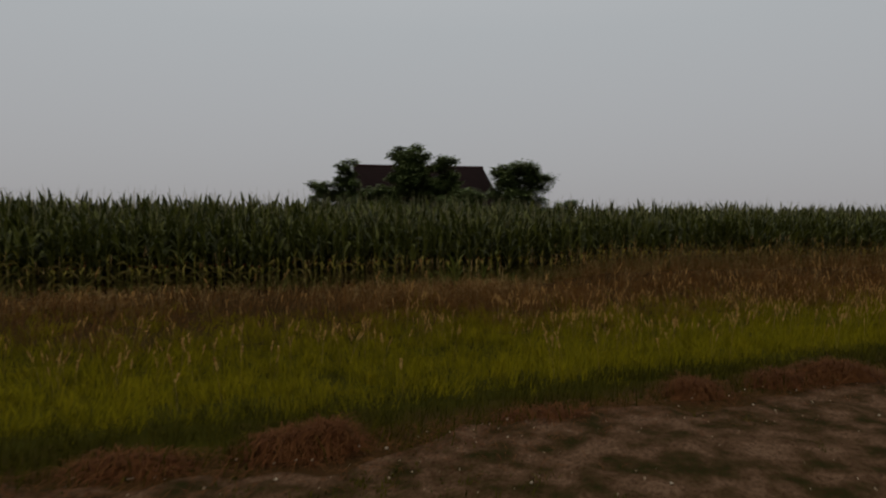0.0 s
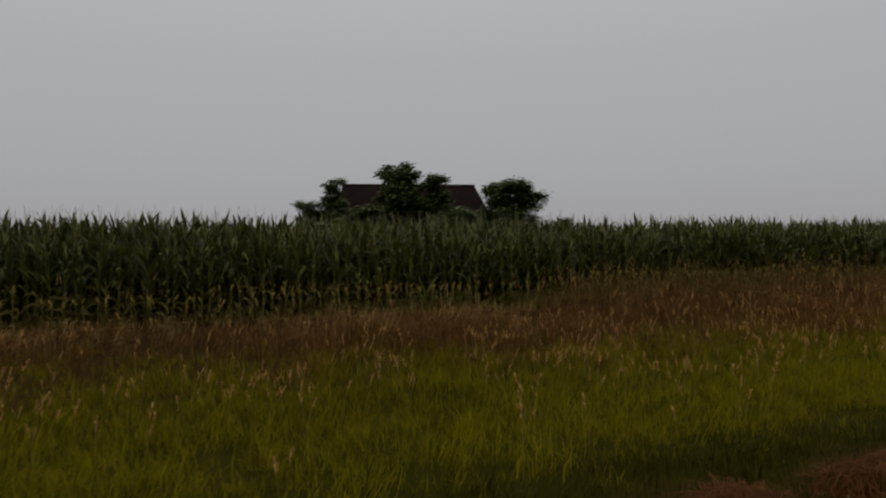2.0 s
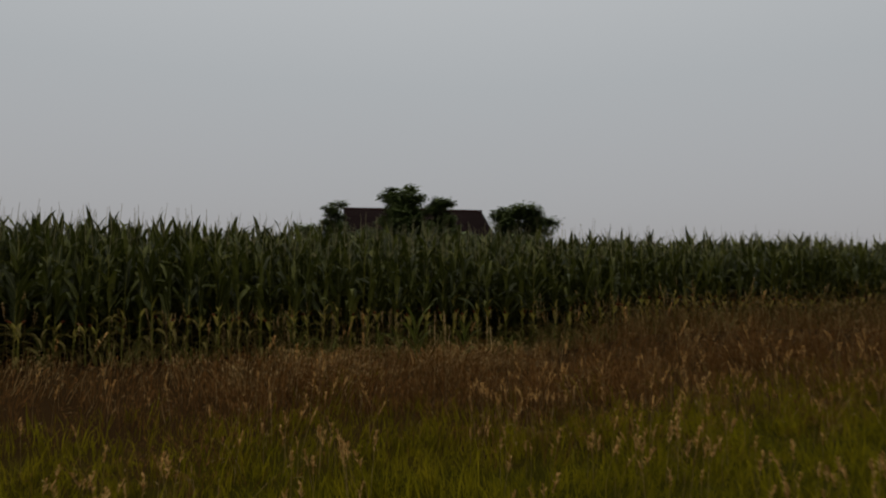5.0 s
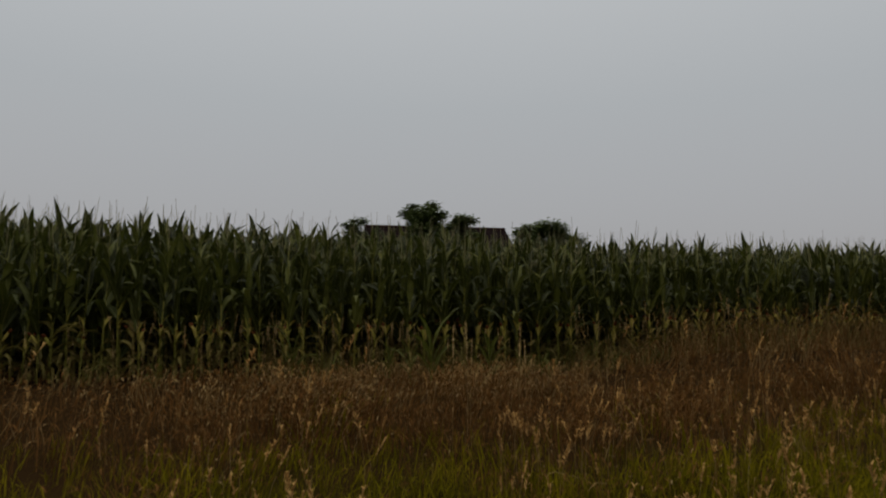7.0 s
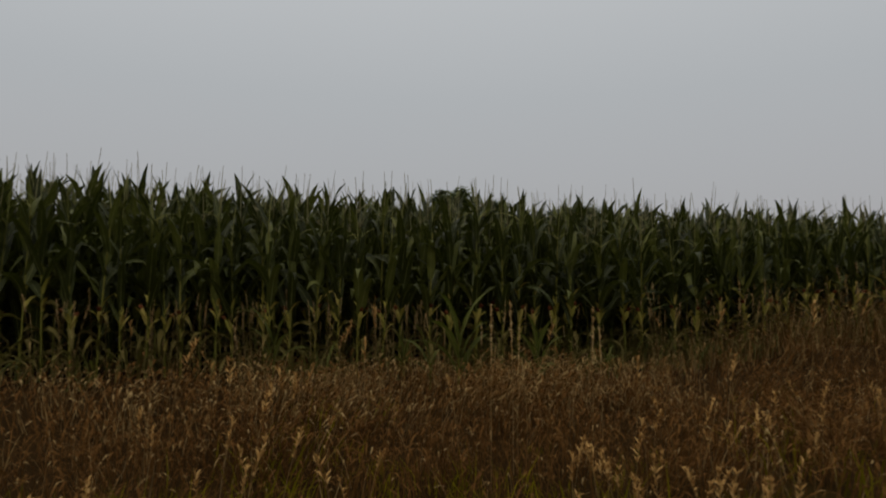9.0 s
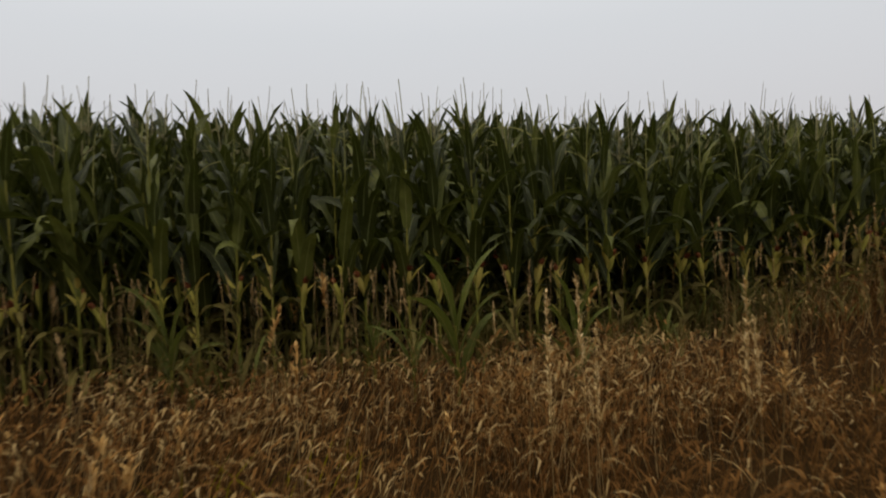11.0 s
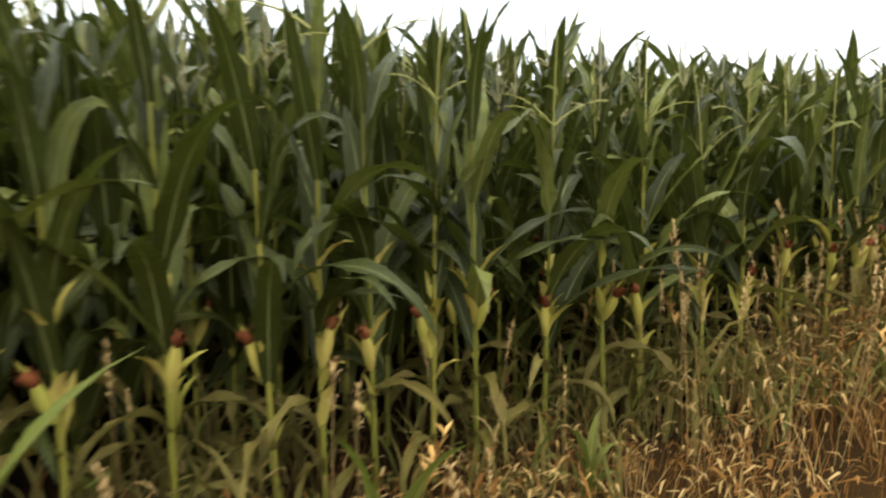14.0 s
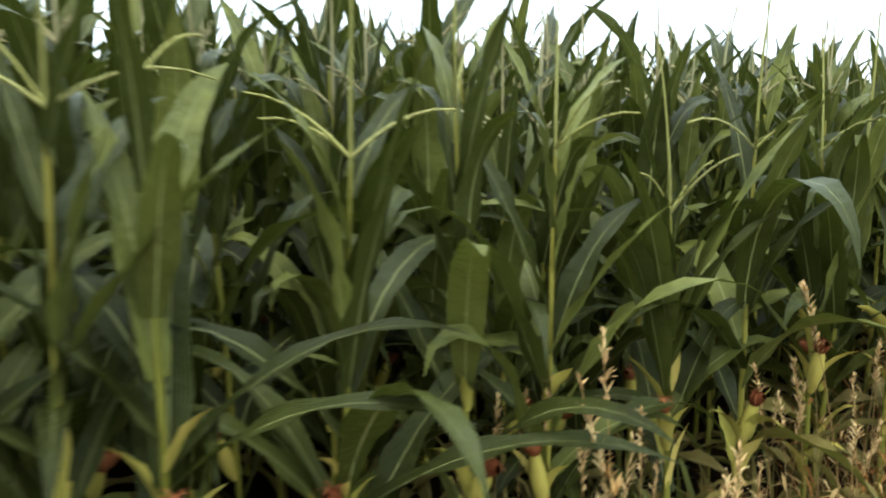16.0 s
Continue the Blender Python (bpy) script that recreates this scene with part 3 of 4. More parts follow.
def build_barn():
    """Long barn with a steep tiled roof, hipped at one end, mostly hidden by trees."""
    root = new("barn")
    L, W, eave, top, hip = 20.4, 11.0, 4.6, 10.95, 1.7
    part("wall", box(0.4, L - 0.4, 0.4, W - 0.4, -0.2, eave), BRICK, root, "reddish brick wall")
    m = W / 2
    part("roof", slab((-0.3, -0.3, eave), (L + 0.3, -0.3, eave), (L - hip, m, top), (-0.3, m, top), 0.25), ROOF, root, "dark red-brown tiles")
    part("roof", slab((L + 0.3, W + 0.3, eave), (-0.3, W + 0.3, eave), (-0.3, m, top), (L - hip, m, top), 0.25), ROOF, root)
    part("roof", slab((L + 0.3, -0.3, eave), (L + 0.3, W + 0.3, eave), (L - hip, m + 0.02, top), (L - hip, m - 0.02, top), 0.25), ROOF, root)
    part("gable", slab((0.42, W - 0.3, eave), (0.42, 0.3, eave), (0.42, m - 0.02, top - 0.3), (0.42, m + 0.02, top - 0.3), 0.3), BRICK, root)
    part("ridge", tube([(-0.35, m, top), (L - hip + 0.1, m, top)], [0.16, 0.16], 8), RIDGE, root)
    for i in range(1, 26):
        k = i / 26
        y, z = -0.3 + (m + 0.3) * k, eave + (top - eave) * k
        part("tile_course", box(-0.3, L + 0.3 - (hip + 0.3) * k, y - 0.02, y + 0.02, z - 0.02, z + 0.05), ROOF, root)
    root.matrix_basis = pose(-11.75, 84.0, 0, 0, 0, 9)
    tagged(root, "long barn with a dark red-brown tiled roof half hidden by trees", "barn")


def tree(seed, x, y, height, width, base=0.25, lobes=16, leaves=3200, label="dark green leafy tree beside the barn", size=0.5, skew=0.0):
    rng = np.random.default_rng(seed)
    leaves, lobes = int(leaves * 4.5), int(lobes * 4.0)
    root = new("tree")
    q = np.linspace(0, 1, 8)
    trunk = np.stack([0.3 * np.sin(q * 2) * rng.normal(0, 0.6), 0.3 * np.sin(q * 2.4), q * height * 0.75], 1)
    sh = [tube(trunk, np.linspace(0.035, 0.010, 8) * height, 7)]
    part("trunk", sh[0], BARK, root)
    cen, rad, limbs = [], [], []
    for i in range(lobes):
        a = 2.4 * i + rng.normal(0, 0.5)
        z = height * (base + (0.92 - base) * (i + 0.5) / lobes)
        k = (z / height - base) / (1 - base)
        r = width / 2 * (0.35 + 0.75 * math.sin(math.pi * min(1, 0.15 + 0.8 * k))) * math.sqrt(rng.uniform(0.03, 0.80))
        c = np.array([math.cos(a) * r + skew * k * width, math.sin(a) * r, z + rng.normal(0, 0.05) * height])
        cen.append(c), rad.append(rng.uniform(0.07, 0.15) * (width + height * 0.5) / 1.5)
        s = trunk[min(6, int(7 * z / height * 0.8))]
        limbs.append(tube([s, (s + c) / 2 + np.array([0, 0, 0.1 * height * 0.3]), c], np.array([0.007, 0.004, 0.002]) * height, 5))
    for lb in limbs:
        part("limb", lb, BARK, root)
    cen, rad = np.array(cen), np.array(rad)
    w = rng.choice(lobes, leaves, p=rad ** 2 / np.sum(rad ** 2))
    d = rng.normal(0, 1, (leaves, 3))
    d /= np.linalg.norm(d, axis=1)[:, None]
    p = cen[w] + d * (rad[w] * rng.random(leaves) ** 0.6 * rng.uniform(0.75, 1.1, leaves))[:, None] * np.array([1.2, 1.2, 0.75]) + rng.normal(0, 0.16, (leaves, 3))
    quad = blade(1.0, 0.8, 0, 20, 60, 1.5, 2, 2, 0.0, base=0.3)
    shp = scatter([quad], np.zeros(leaves, int), p, rng.uniform(0, 6.28, leaves), size * rng.uniform(0.6, 1.4, leaves), rng.normal(0, 0.8, leaves), rng.normal(0, 0.8, leaves))
    part("crown", shp, CROWN, root)
    root.matrix_basis = pose(x, y, 0)
    return tagged(root, label, "tree")


far_corn()
build_barn()
tree(1, -3.9, 79.0, 12.2, 6.0, 0.3, 20, 5200, "tall dark green tree in front of the barn roof")
tree(2, 0.4, 80.0, 10.9, 3.3, 0.3, 14, 2600)
tree(3, -12.4, 80.0, 10.4, 2.8, 0.25, 12, 1500, "slender ragged tree at the barn's end")
tree(4, -14.9, 80.0, 8.2, 5.0, 0.3, 10, 1300, "low ragged tree beyond the barn's end")
tree(5, 10.1, 80.0, 10.4, 8.4, 0.25, 20, 5000, "broad rounded dark green tree standing apart from the barn")
tree(6, -8.2, 78.0, 7.0, 7.2, 0.15, 14, 3200, "dense dark shrub along the barn wall")
tree(7, 2.6, 78.0, 6.6, 7.0, 0.15, 14, 3200, "dense dark shrub along the barn wall")
tree(8, 15.5, 80.0, 5.6, 4.0, 0.15, 8, 900, "low dark shrub beside the tree")


# ---- grasses ----
def tuft(seed, blades, hmin, hmax, width, spread, bend, seg=3, slot=0):
    r = np.random.default_rng(seed)
    out = []
    for _ in range(blades):
        h = r.uniform(hmin, hmax)
        b = blade(h, width * r.uniform(0.7, 1.3), -0.03, r.uniform(72, 92), r.uniform(*bend), r.uniform(1.4, 2.4), seg, 2, 0, azim=r.uniform(0, 6.28), base=0.7)
        o = r.normal(0, spread, 2)
        b[0][:, :2] += o
        out.append((b[0], b[1], b[2], np.full(len(b[1]), slot)))
    return join(out)


def panicle(seed, h, head, fat, side, seg=6, wide=0.0042, sway=(0.03, 0.16)):
    """A dry grass stem with its seed head: (stem shape, head shape)."""
    r = np.random.default_rng(seed)
    q = np.linspace(0, 1, seg)
    bend, a = r.uniform(*sway) * h, r.uniform(0, 6.28)
    path = lambda t: np.stack([np.cos(a) * bend * t ** 2.2, np.sin(a) * bend * t ** 2.2, h * t], -1)
    stem = tube(path(q), np.linspace(0.0024, 0.0012, seg), 3)
    out = []
    for i in range(side):
        t = 1 - head / h * r.random()
        c = path(np.array([t]))[0]
        k = (1 - t) * h / head
        az, l = r.uniform(0, 6.28), fat * (0.3 + 1.0 * math.sin(math.pi * (0.10 + 0.80 * k))) * r.uniform(0.5, 1.4)
        b = blade(l + 0.010, wide, 0, r.uniform(48, 82), r.uniform(0, 70), 1.5, 2, 2, 0, azim=az)
        out.append((b[0] + c, *b[1:]))
    return stem, join(out)


def in_bounds(x, y):
    """Clear of the line walked."""
    px = np.interp(y, [0, 4, 8, 14, 17], [0.1, 0.75, 0.8, 0.55, 2.05])
    return (np.abs(x - px) > 0.45) | (y > 17.2)


def grow(name, protos, mats, n, x0, x1, dens, scale, label, category, seed, lean=0.10, clear=False, turn=None):
    """Strew n tries over the strip, kept by the density function of place."""
    rng = np.random.default_rng(seed)
    x = rng.uniform(x0, x1, n)
    s = rng.uniform(-0.02, 1.12, n)
    y = road_y(x) + s * (corn_y(x) - road_y(x))
    keep = rng.random(n) < dens(x, y, s)
    if clear:
        keep &= in_bounds(x, y)
    x, y, s = x[keep], y[keep], s[keep]
    k = len(x)
    sc = scale(x, y, s) * rng.uniform(0.75, 1.25, k)
    shp = scatter(protos, rng.integers(0, len(protos), k), np.stack([x, y, ground_z(x, y)], 1), rng.uniform(0, 6.28, k) if turn is None else rng.normal(0, turn, k), sc, rng.normal(0, lean, k), rng.normal(0, lean, k), 1.6 * lean * (wob(x, y, 1.1, 2.0) - 0.3), 1.6 * lean * (wob(x, y, 1.4, 4.0) - 0.5))
    return stuff(name, shp, mats, label, category)


def wob(x, y, f, ph=0.0):
    return 0.5 + 0.5 * np.sin(x * f + 1.7 * np.sin(y * f * 0.7 + ph)) * np.sin(y * f * 1.2 + 1.3 * np.sin(x * f * 0.6 + ph * 2))


def dry_tuft(seed, stems, hmin, hmax, spread, thick=1.0, straw=0.12):
    """Thin dry stems, each ending in a nodding flat seed head."""
    r = np.random.default_rng(seed)
    out = []
    for _ in range(stems):
        h, a = r.uniform(hmin, hmax), r.normal(0.2, 1.3)
        st = blade(h, 0.005 * thick, -0.03, r.uniform(66, 88), r.uniform(10, 50), 1.6, 2, 2, 0, azim=a, base=1.0)
        tip = st[0][-2:].mean(0)
        hd = blade(r.uniform(0.07, 0.14), r.uniform(0.008, 0.015) * thick, 0, r.uniform(25, 65), r.uniform(50, 120), 1.2, 2, 2, 0, azim=a + r.normal(0, 0.3), base=0.5)
        o = np.array([*r.normal(0, spread, 2), 0])
        m = 1 if r.random() < straw else 0
        out += [(st[0] + o, st[1], st[2], st[3] + m), (hd[0] + tip + o, hd[1], hd[2], hd[3] + m)]
    return join(out)


EDGE = lambda x, y: 0.69 + 0.13 * (wob(x, y, 0.9) - 0.5) + 0.05 * (wob(x, y, 2.3, 1.0) - 0.5)
grow("verge_grass", [tuft(400 + i, 19, 0.10, 0.30, 0.0065, 0.10, (20, 120), seg=2) for i in range(8)], [GRASS], 13300, -12, 17,
     lambda x, y, s: smooth(s, 0.05, 0.16) * (1 - 0.7 * smooth(s, EDGE(x, y) - 0.10, EDGE(x, y) + 0.06) - 0.3 * smooth(s, EDGE(x, y) + 0.06, EDGE(x, y) + 0.16)) * 0.95, lambda x, y, s: (0.3 + 0.35 * smooth(s, 0.0, 0.3) + 0.3 * wob(x, y, 1.9) + 0.35 * wob(x, y, 4.1, 1.0)) * (0.55 + 0.95 * wob(x, y, 9.5, 2.0)), "yellow-green unmown verge grass in a ditch", "grass", 31, 0.15)
grow("roadside_grass", [tuft(470 + i, 17, 0.08, 0.26, 0.0075, 0.10, (20, 120), seg=2) for i in range(6)], [WEED], 14500, -10, 14,
     lambda x, y, s: (s > -0.012) * np.maximum(1 - smooth(s, 0.05, 0.18), 0.3 * smooth(wob(x, y, 5.3, 3.0), 0.6, 0.85) * (1 - smooth(s, 0.55, 0.7))), lambda x, y, s: 0.6 + 0.5 * wob(x, y, 7.5, 1.0), "dark green grass along the dirt road", "grass", 37, 0.15)
SPARSE = lambda x, y: 1 - 0.28 * np.exp(-((x + 3.6) / 1.5) ** 2) - 0.52 * smooth(-x, 0.6, 2.8)
grow("dry_grass", [dry_tuft(420 + i, 10, 0.22, 0.46, 0.10) for i in range(8)], [BROWN, STRAW], 25500, -13, 18,
     lambda x, y, s: (0.28 * smooth(s, EDGE(x, y) - 0.16, EDGE(x, y) - 0.02) + 0.72 * smooth(s, EDGE(x, y), EDGE(x, y) + 0.08)) * (1 - 0.6 * smooth(s, 0.82, 0.88)) * (1 - 0.5 * smooth(x, 2.0, 3.0) * smooth(s, 0.84, 0.9)) * SPARSE(x, y) * (1 - smooth(s, 0.98, 1.06)), lambda x, y, s: (0.55 + 0.40 * wob(x, y, 1.3) + 0.35 * wob(x, y, 3.1, 2.0)) * (1 - 0.36 * smooth(s, 0.86, 0.95) * (1 - smooth(x, 2.2, 3.5))), "red-brown dry grass leaning in front of the corn", "grass", 32, 0.22)
grow("nodding_straw", [dry_tuft(430 + i, 11, 0.20, 0.38, 0.10, 1.15, 0.45) for i in range(8)], [BROWN, STRAW], 17000, -12, 15,
     lambda x, y, s: smooth(s, 0.79, 0.87) * (0.6 + 0.4 * wob(x, y, 2.7, 1.0)) * (1 - 0.8 * smooth(x, 1.9, 3.0)) * SPARSE(x, y) * (1 - smooth(s, 0.97, 1.02)), lambda x, y, s: (0.75 + 0.30 * wob(x, y, 1.3) + 0.25 * wob(x, y, 3.1, 2.0)) * (1 - 0.25 * smooth(s, 0.90, 0.96) * (1 - smooth(x, 2.2, 3.5))), "tan dry grass with curled nodding tips", "grass", 38, 0.2, turn=0.6)
grow("tall_dry_grass", [dry_tuft(440 + i, 8, 0.45, 0.80, 0.09, 1.2, 0.5) for i in range(6)], [BROWN, STRAW], 15000, 2.0, 20,
     lambda x, y, s: smooth(x, 2.2, 3.8) * smooth(s, 0.90, 0.96) * (1 - smooth(s, 1.0, 1.02)) * (0.35 + 0.6 * wob(x, y, 3.7)), lambda x, y, s: 0.75 + 0.25 * smooth(x, 3, 6), "tall tan dry grass standing against the corn", "grass", 33, 0.1)


def weed_tuft(seed):
    """Green and withered broad blades and thin stems at the foot of the corn."""
    r = np.random.default_rng(seed)
    out = []
    for i in range(9):
        m = 0 if r.random() < 0.3 else 1
        b = blade(r.uniform(0.25, 0.62), r.uniform(0.012, 0.034), -0.03, r.uniform(62, 88), r.uniform(20, 130), r.uniform(1.3, 3.5), 4, 2, 0, twist=r.normal(0, 1.0), azim=r.uniform(0, 6.28), base=0.5)
        out.append((b[0] + np.array([*r.normal(0, 0.10, 2), 0]), b[1], b[2], np.full(len(b[1]), m)))
    return join(out)


grow("field_edge_weeds", [weed_tuft(460 + i) for i in range(8)], [LEAF_YOUNG, LEAF_OLD], 14000, -13, 18,
     lambda x, y, s: smooth(s, 0.955, 0.985) * (1 - smooth(s, 1.02, 1.07)) * (0.35 + 0.6 * wob(x, y, 2.6)) * (0.35 + 0.65 * smooth(x, -3.2, -1.2)), lambda x, y, s: 0.7 + 0.5 * wob(x, y, 1.9), "ragged green and withered weeds at the corn's foot", "weeds", 36, 0.1)
HEADS = [join([a, (b[0], b[1], b[2], np.ones(len(b[1])))]) for a, b in (panicle(500 + i, 0.54, 0.15, 0.034, 22, 5, 0.013, (0.10, 0.30)) for i in range(8))]
FOOT = [join([a, (b[0], b[1], b[2], np.ones(len(b[1])))]) for a, b in (panicle(520 + i, 0.95, 0.20, 0.022, 30, 5, 0.010) for i in range(8))]
grow("foot_stalks", FOOT, [STRAW, SEED], 9000, -13, 18,
     lambda x, y, s: ((x < -4.6) | (x > 2.3)) * smooth(s, 0.955 - 0.05 * smooth(x, 2.3, 3.2), 0.975) * (1 - smooth(s, 1.0, 1.015)) * smooth(wob(x, y, 3.3, 0.4), 0.35, 0.7), lambda x, y, s: 0.8 + 0.25 * wob(x, y, 1.7), "tall straw-coloured stalks at the corn's foot", "grass", 39, 0.05)
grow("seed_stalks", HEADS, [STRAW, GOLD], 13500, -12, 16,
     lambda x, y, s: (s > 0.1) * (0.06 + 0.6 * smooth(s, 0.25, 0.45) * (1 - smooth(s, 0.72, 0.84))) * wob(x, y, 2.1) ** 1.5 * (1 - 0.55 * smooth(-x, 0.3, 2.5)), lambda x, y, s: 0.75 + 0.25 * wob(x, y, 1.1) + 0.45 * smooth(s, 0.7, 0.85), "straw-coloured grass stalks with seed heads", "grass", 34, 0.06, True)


def build_stalks():
    """Tall single dry stalks at the foot of the corn and in the dry strip."""
    rng = np.random.default_rng(41)
    kit, used = [], set()
    for i, (h, head, fat) in enumerate(((1.0, 0.20, 0.016), (0.9, 0.16, 0.020), (1.1, 0.22, 0.014), (0.8, 0.15, 0.022), (0.95, 0.24, 0.035), (1.05, 0.18, 0.015), (1.22, 0.40, 0.013), (1.24, 0.42, 0.021))):
        root = new("dry_grass_stalk")
        stem, seeds = panicle(600 + i, h, head, fat * 0.9, 110 if i >= 6 else 48, 9, 0.008 if i >= 6 else 0.0048, (0.01, 0.03) if i >= 6 else (0.03, 0.16))
        leafs = [blade(rng.uniform(0.12, 0.22), 0.009, h * rng.uniform(0.15, 0.5), 60, 130, 1.5, 5, 2, 0, azim=rng.uniform(0, 6.28)) for _ in range(2)]
        st = part("stem", stem, STRAW, root)
        part("seed_head", seeds, PLUME if i >= 6 else SEED, root, "feathery pale seed head")
        for b in leafs:
            part("blade", b, STRAW, st)
        tagged(root, "tall straw-coloured dry grass stalk with a feathery seed head", "grass", "tall dry stalks")
        kit.append(root)
    spots = [(1.36, 14.75, 7, 0.95), (1.44, 14.82, 7, 0.88), (0.28, 15.6, 0, 0.8), (0.74, 16.6, 2, 0.85), (0.0, 16.2, 1, 0.9), (1.3, 16.6, 5, 0.85), (-1.1, 15.2, 0, 0.8), (-1.4, 15.4, 4, 0.85), (0.66, 14.46, 6, 0.99), (0.81, 14.68, 7, 1.02), (0.84, 14.70, 6, 0.86), (0.79, 16.3, 4, 1.2), (1.0, 17.2, 3, 1.08), (0.06, 14.9, 0, 0.9), (0.32, 14.85, 5, 0.88), (0.64, 15.2, 2, 0.82), (0.92, 15.0, 1, 0.85), (-0.89, 14.6, 4, 0.75), (-1.2, 14.9, 5, 0.9), (0.55, 16.25, 4, 0.9), (0.1, 16.3, 1, 1.0), (-0.12, 16.42, 4, 0.98), (1.42, 17.1, 0, 0.85), (1.75, 17.35, 2, 0.8)]
    fixed = len(spots)
    for _ in range(95):
        x = rng.uniform(-4.6, 5.6)
        if 1.0 < x < 3.4 and rng.random() < 0.55:
            continue
        spots.append((x, float(corn_y(x)) - abs(rng.normal(0.0, 0.32)) + 0.1, int(rng.integers(6)), rng.uniform(0.7, 1.12)))
    for cx in (-3.6, -2.7, -1.9, -1.2, -0.62, -0.45, -0.05, 2.75, 3.45, 4.2):
        for _ in range(7 if cx < 0 else 4):
            x = cx + rng.normal(0, 0.07)
            spots.append((x, float(corn_y(x)) - 0.22 + rng.normal(0, 0.06), int(rng.integers(6)), rng.uniform(0.8, 1.05)))
    for n, (x, y, i, sc) in enumerate(spots):
        if n >= fixed and not in_bounds(x, y):
            continue
        m = pose(x, y, float(ground_z(x, y)) - 0.02, rng.normal(0, 3) * (i < 6), rng.normal(0, 3) * (i < 6), rng.uniform(0, 360)) @ Matrix.Scale(sc, 4)
        if i in used:
            copy_thing(kit[i], m)
        else:
            kit[i].matrix_basis = m
            used.add(i)


build_stalks()


# ---- the road's edge: heaps of old mown grass, loose stones ----
def hay_heap(seed, x, y, w, d, h, strands):
    rng = np.random.default_rng(seed)
    strands = int(strands * 2.2)
    root = new("hay_heap")
    rr, aa = np.linspace(0, 1, 9), np.linspace(0, 2 * np.pi, 22, endpoint=False)
    R, A = np.meshgrid(rr, aa, indexing="ij")
    lump = 1 + 0.14 * np.sin(3 * A + seed) + 0.09 * np.sin(7 * A + 2 * seed)
    top = h * 0.75 * np.clip(1 - R ** 2.2, 0, 1) * (1 + 0.3 * np.sin(5 * A + 4 * R + seed) + 0.15 * np.sin(9 * A - 7 * R))
    v = np.stack([R * lump * np.cos(A) * w / 2, R * lump * np.sin(A) * d / 2, top - 0.03], 2).reshape(-1, 3)
    f = strip_faces(9, 22, True)
    part("core", (v, f, v[:, :2], np.zeros(len(f))), HAY, root)
    bl = [blade(1.0, 0.016, 0.0, r0, r1, 1.3, 4, 2, 0, base=0.8) for r0, r1 in ((20, 80), (35, 120), (10, 50), (50, 150))]
    r, a = np.sqrt(rng.random(strands)) * 0.95, rng.uniform(0, 6.28, strands)
    at = np.stack([r * np.cos(a) * w / 2, r * np.sin(a) * d / 2, h * np.clip(1 - r ** 2.2, 0, 1) - 0.02], 1)
    shp = scatter(bl, rng.integers(0, 4, strands), at, rng.uniform(0, 6.28, strands), rng.uniform(0.08, 0.36, strands), rng.normal(0, 0.35, strands), rng.normal(0, 0.35, strands))
    part("tangle", shp, HAY, root, "tangled reddish dry strands")
    root.matrix_basis = pose(x, y, float(ground_z(x, y)) + 0.01)
    tagged(root, "heap of reddish-brown old mown grass on the road's edge", "hay", "hay heaps")


hay_heap(1, -1.08, 4.28, 0.52, 0.40, 0.13, 700)
hay_heap(7, -0.82, 4.36, 0.46, 0.36, 0.18, 600)
hay_heap(2, -2.05, 3.97, 0.75, 0.34, 0.08, 650)
hay_heap(3, 2.35, 5.78, 0.6, 0.45, 0.15, 500)
hay_heap(4, 4.05, 6.35, 0.95, 0.6, 0.20, 800)
hay_heap(5, 3.35, 6.15, 0.7, 0.4, 0.13, 450)
hay_heap(6, 0.9, 5.05, 0.9, 0.35, 0.07, 450)


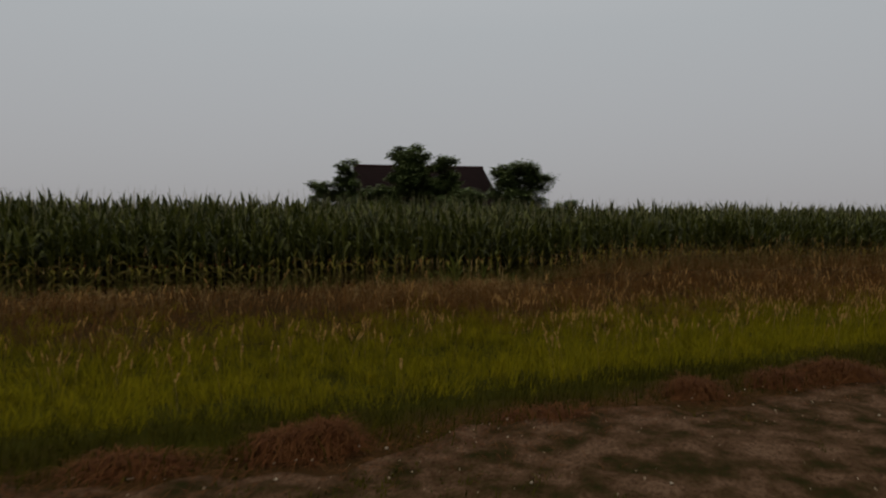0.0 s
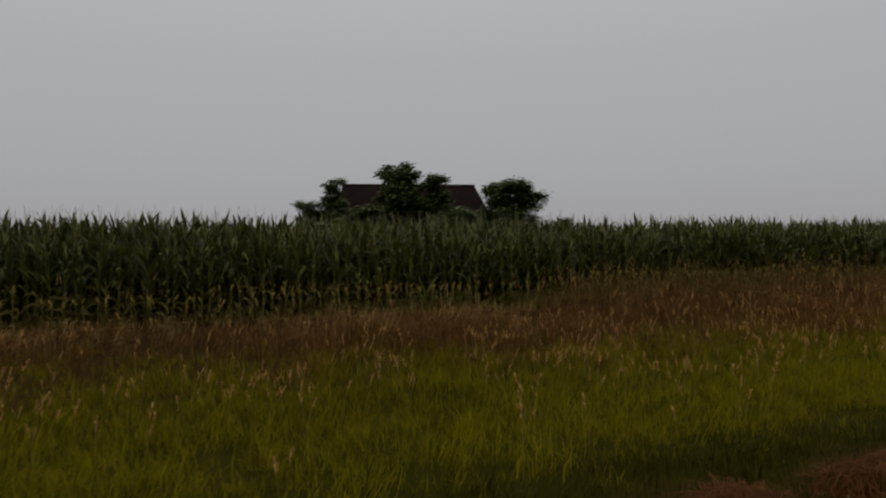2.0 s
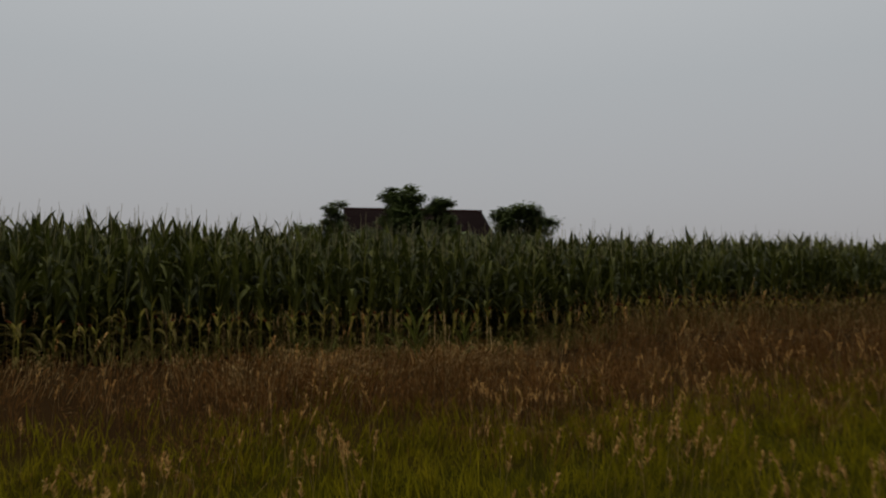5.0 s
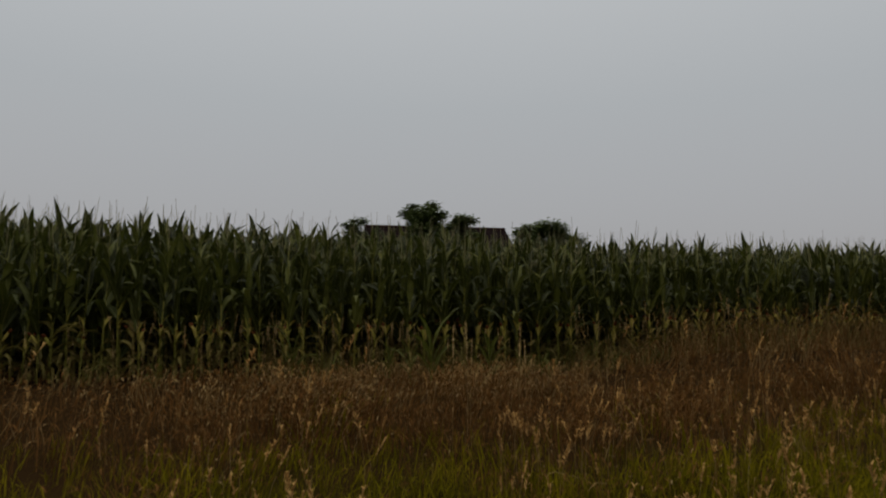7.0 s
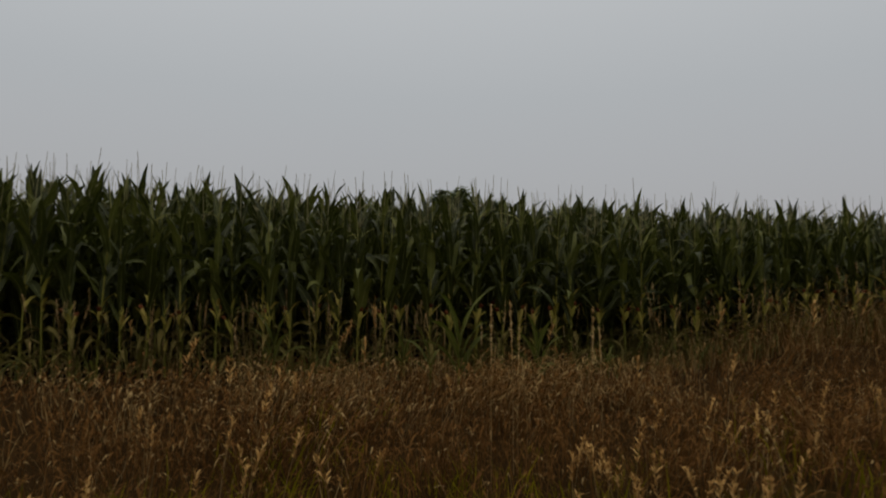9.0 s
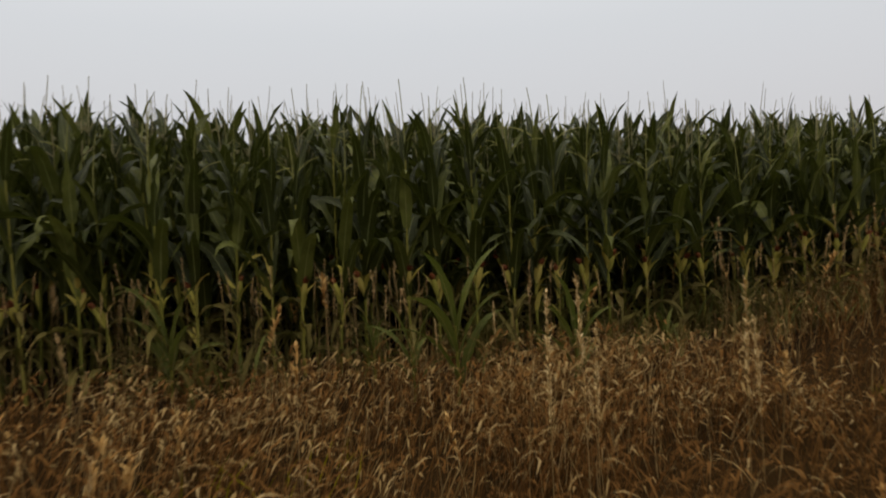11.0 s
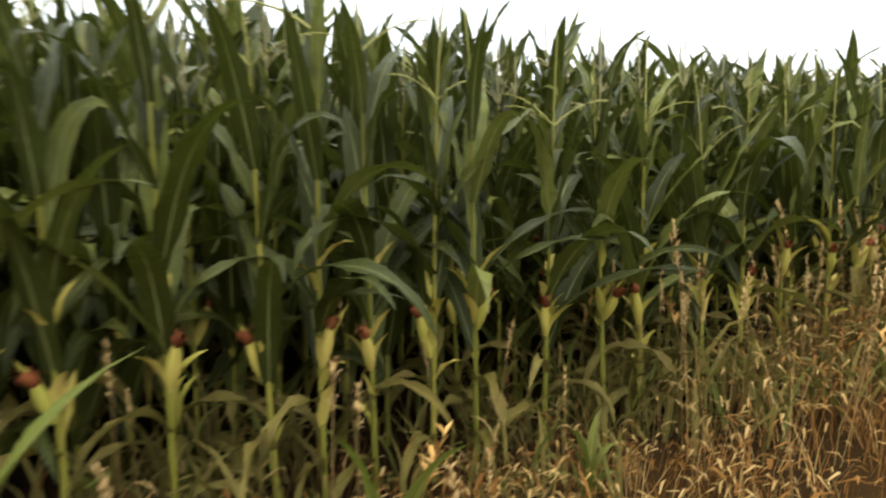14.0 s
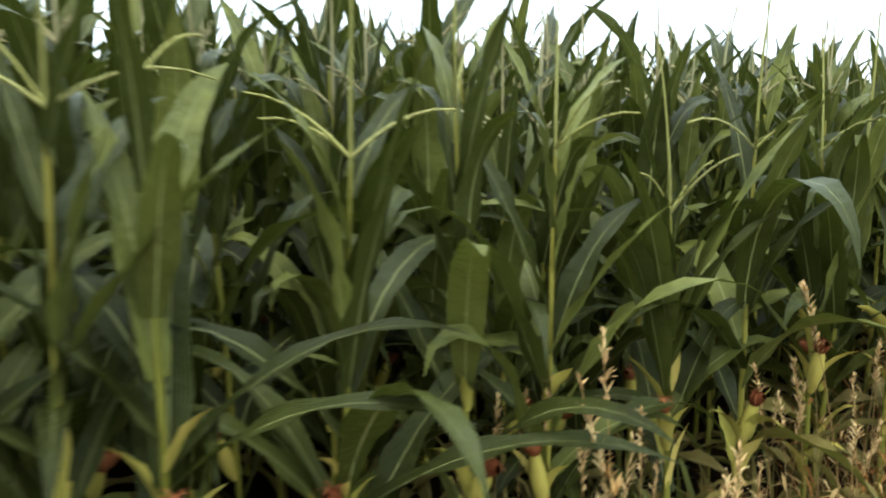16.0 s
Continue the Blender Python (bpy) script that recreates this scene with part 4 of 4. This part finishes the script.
def loose_bits():
    """Pale stones and bits of old grass strewn over the road."""
    rng = np.random.default_rng(51)
    stones = []
    for i in range(5):
        q = np.linspace(0.06, 0.94, 5)
        t = tube(np.stack([np.zeros(5), np.zeros(5), (q - 0.5) * 0.7], 1), np.sin(np.pi * q) * 0.5 * rng.uniform(0.8, 1.2, 5), 6)
        stones.append(t)
    n = 750
    x, b = rng.uniform(-6, 9, n), rng.random(n) ** 1.5 * 3.5
    y = road_y(x) - 0.1 - b
    stuff("gravel", scatter(stones, rng.integers(0, 5, n), np.stack([x, y, np.full(n, 0.045) + 0.015 * rng.random(n)], 1), rng.uniform(0, 6.28, n), rng.uniform(0.006, 0.024, n) * rng.uniform(0.5, 1.2, n), rng.normal(0, 0.5, n), rng.normal(0, 0.5, n)), [GRAVEL], "pale stones strewn over the dirt", "stones")
    bl = [blade(1.0, 0.035, 0.0, r0, r1, 1.3, 3, 2, 0, base=0.8) for r0, r1 in ((15, 50), (25, 70), (8, 30))]
    n = 9000
    x = rng.uniform(-6, 9, n)
    y = road_y(x) + 0.15 - np.abs(rng.normal(0, 0.5, n))
    z = 0.03 + 0.03 * rng.random(n)
    stuff("straw_litter", scatter(bl, rng.integers(0, 3, n), np.stack([x, y, z], 1), rng.uniform(0, 6.28, n), rng.uniform(0.05, 0.16, n), rng.normal(0, 0.2, n), rng.normal(0, 0.2, n)), [HAY], "loose reddish strands of old mown grass", "hay")


loose_bits()


def road_weeds():
    """Low dark weeds in patches on the worn road."""
    rng = np.random.default_rng(61)
    n = 5000
    x, b = rng.uniform(-6, 9, n), rng.uniform(0.2, 4.0, n)
    y = road_y(x) - b
    keep = rng.random(n) < smooth(wob(x, y, 3.0, 0.7) * wob(x, y, 1.3, 2.0), 0.22, 0.5)
    x, y = x[keep], y[keep]
    k = len(x)
    z = 0.02 + 0.05 * np.sin(np.pi * np.clip((road_y(x) - y) / 11, 0, 1))
    stuff("road_weeds", scatter([tuft(480 + i, 9, 0.03, 0.10, 0.008, 0.06, (40, 150), seg=2) for i in range(5)], rng.integers(0, 5, k), np.stack([x, y, z], 1), rng.uniform(0, 6.28, k), rng.uniform(0.6, 1.3, k), np.zeros(k), np.zeros(k)), [WEED], "low dark green weeds on the worn dirt", "weeds")


road_weeds()
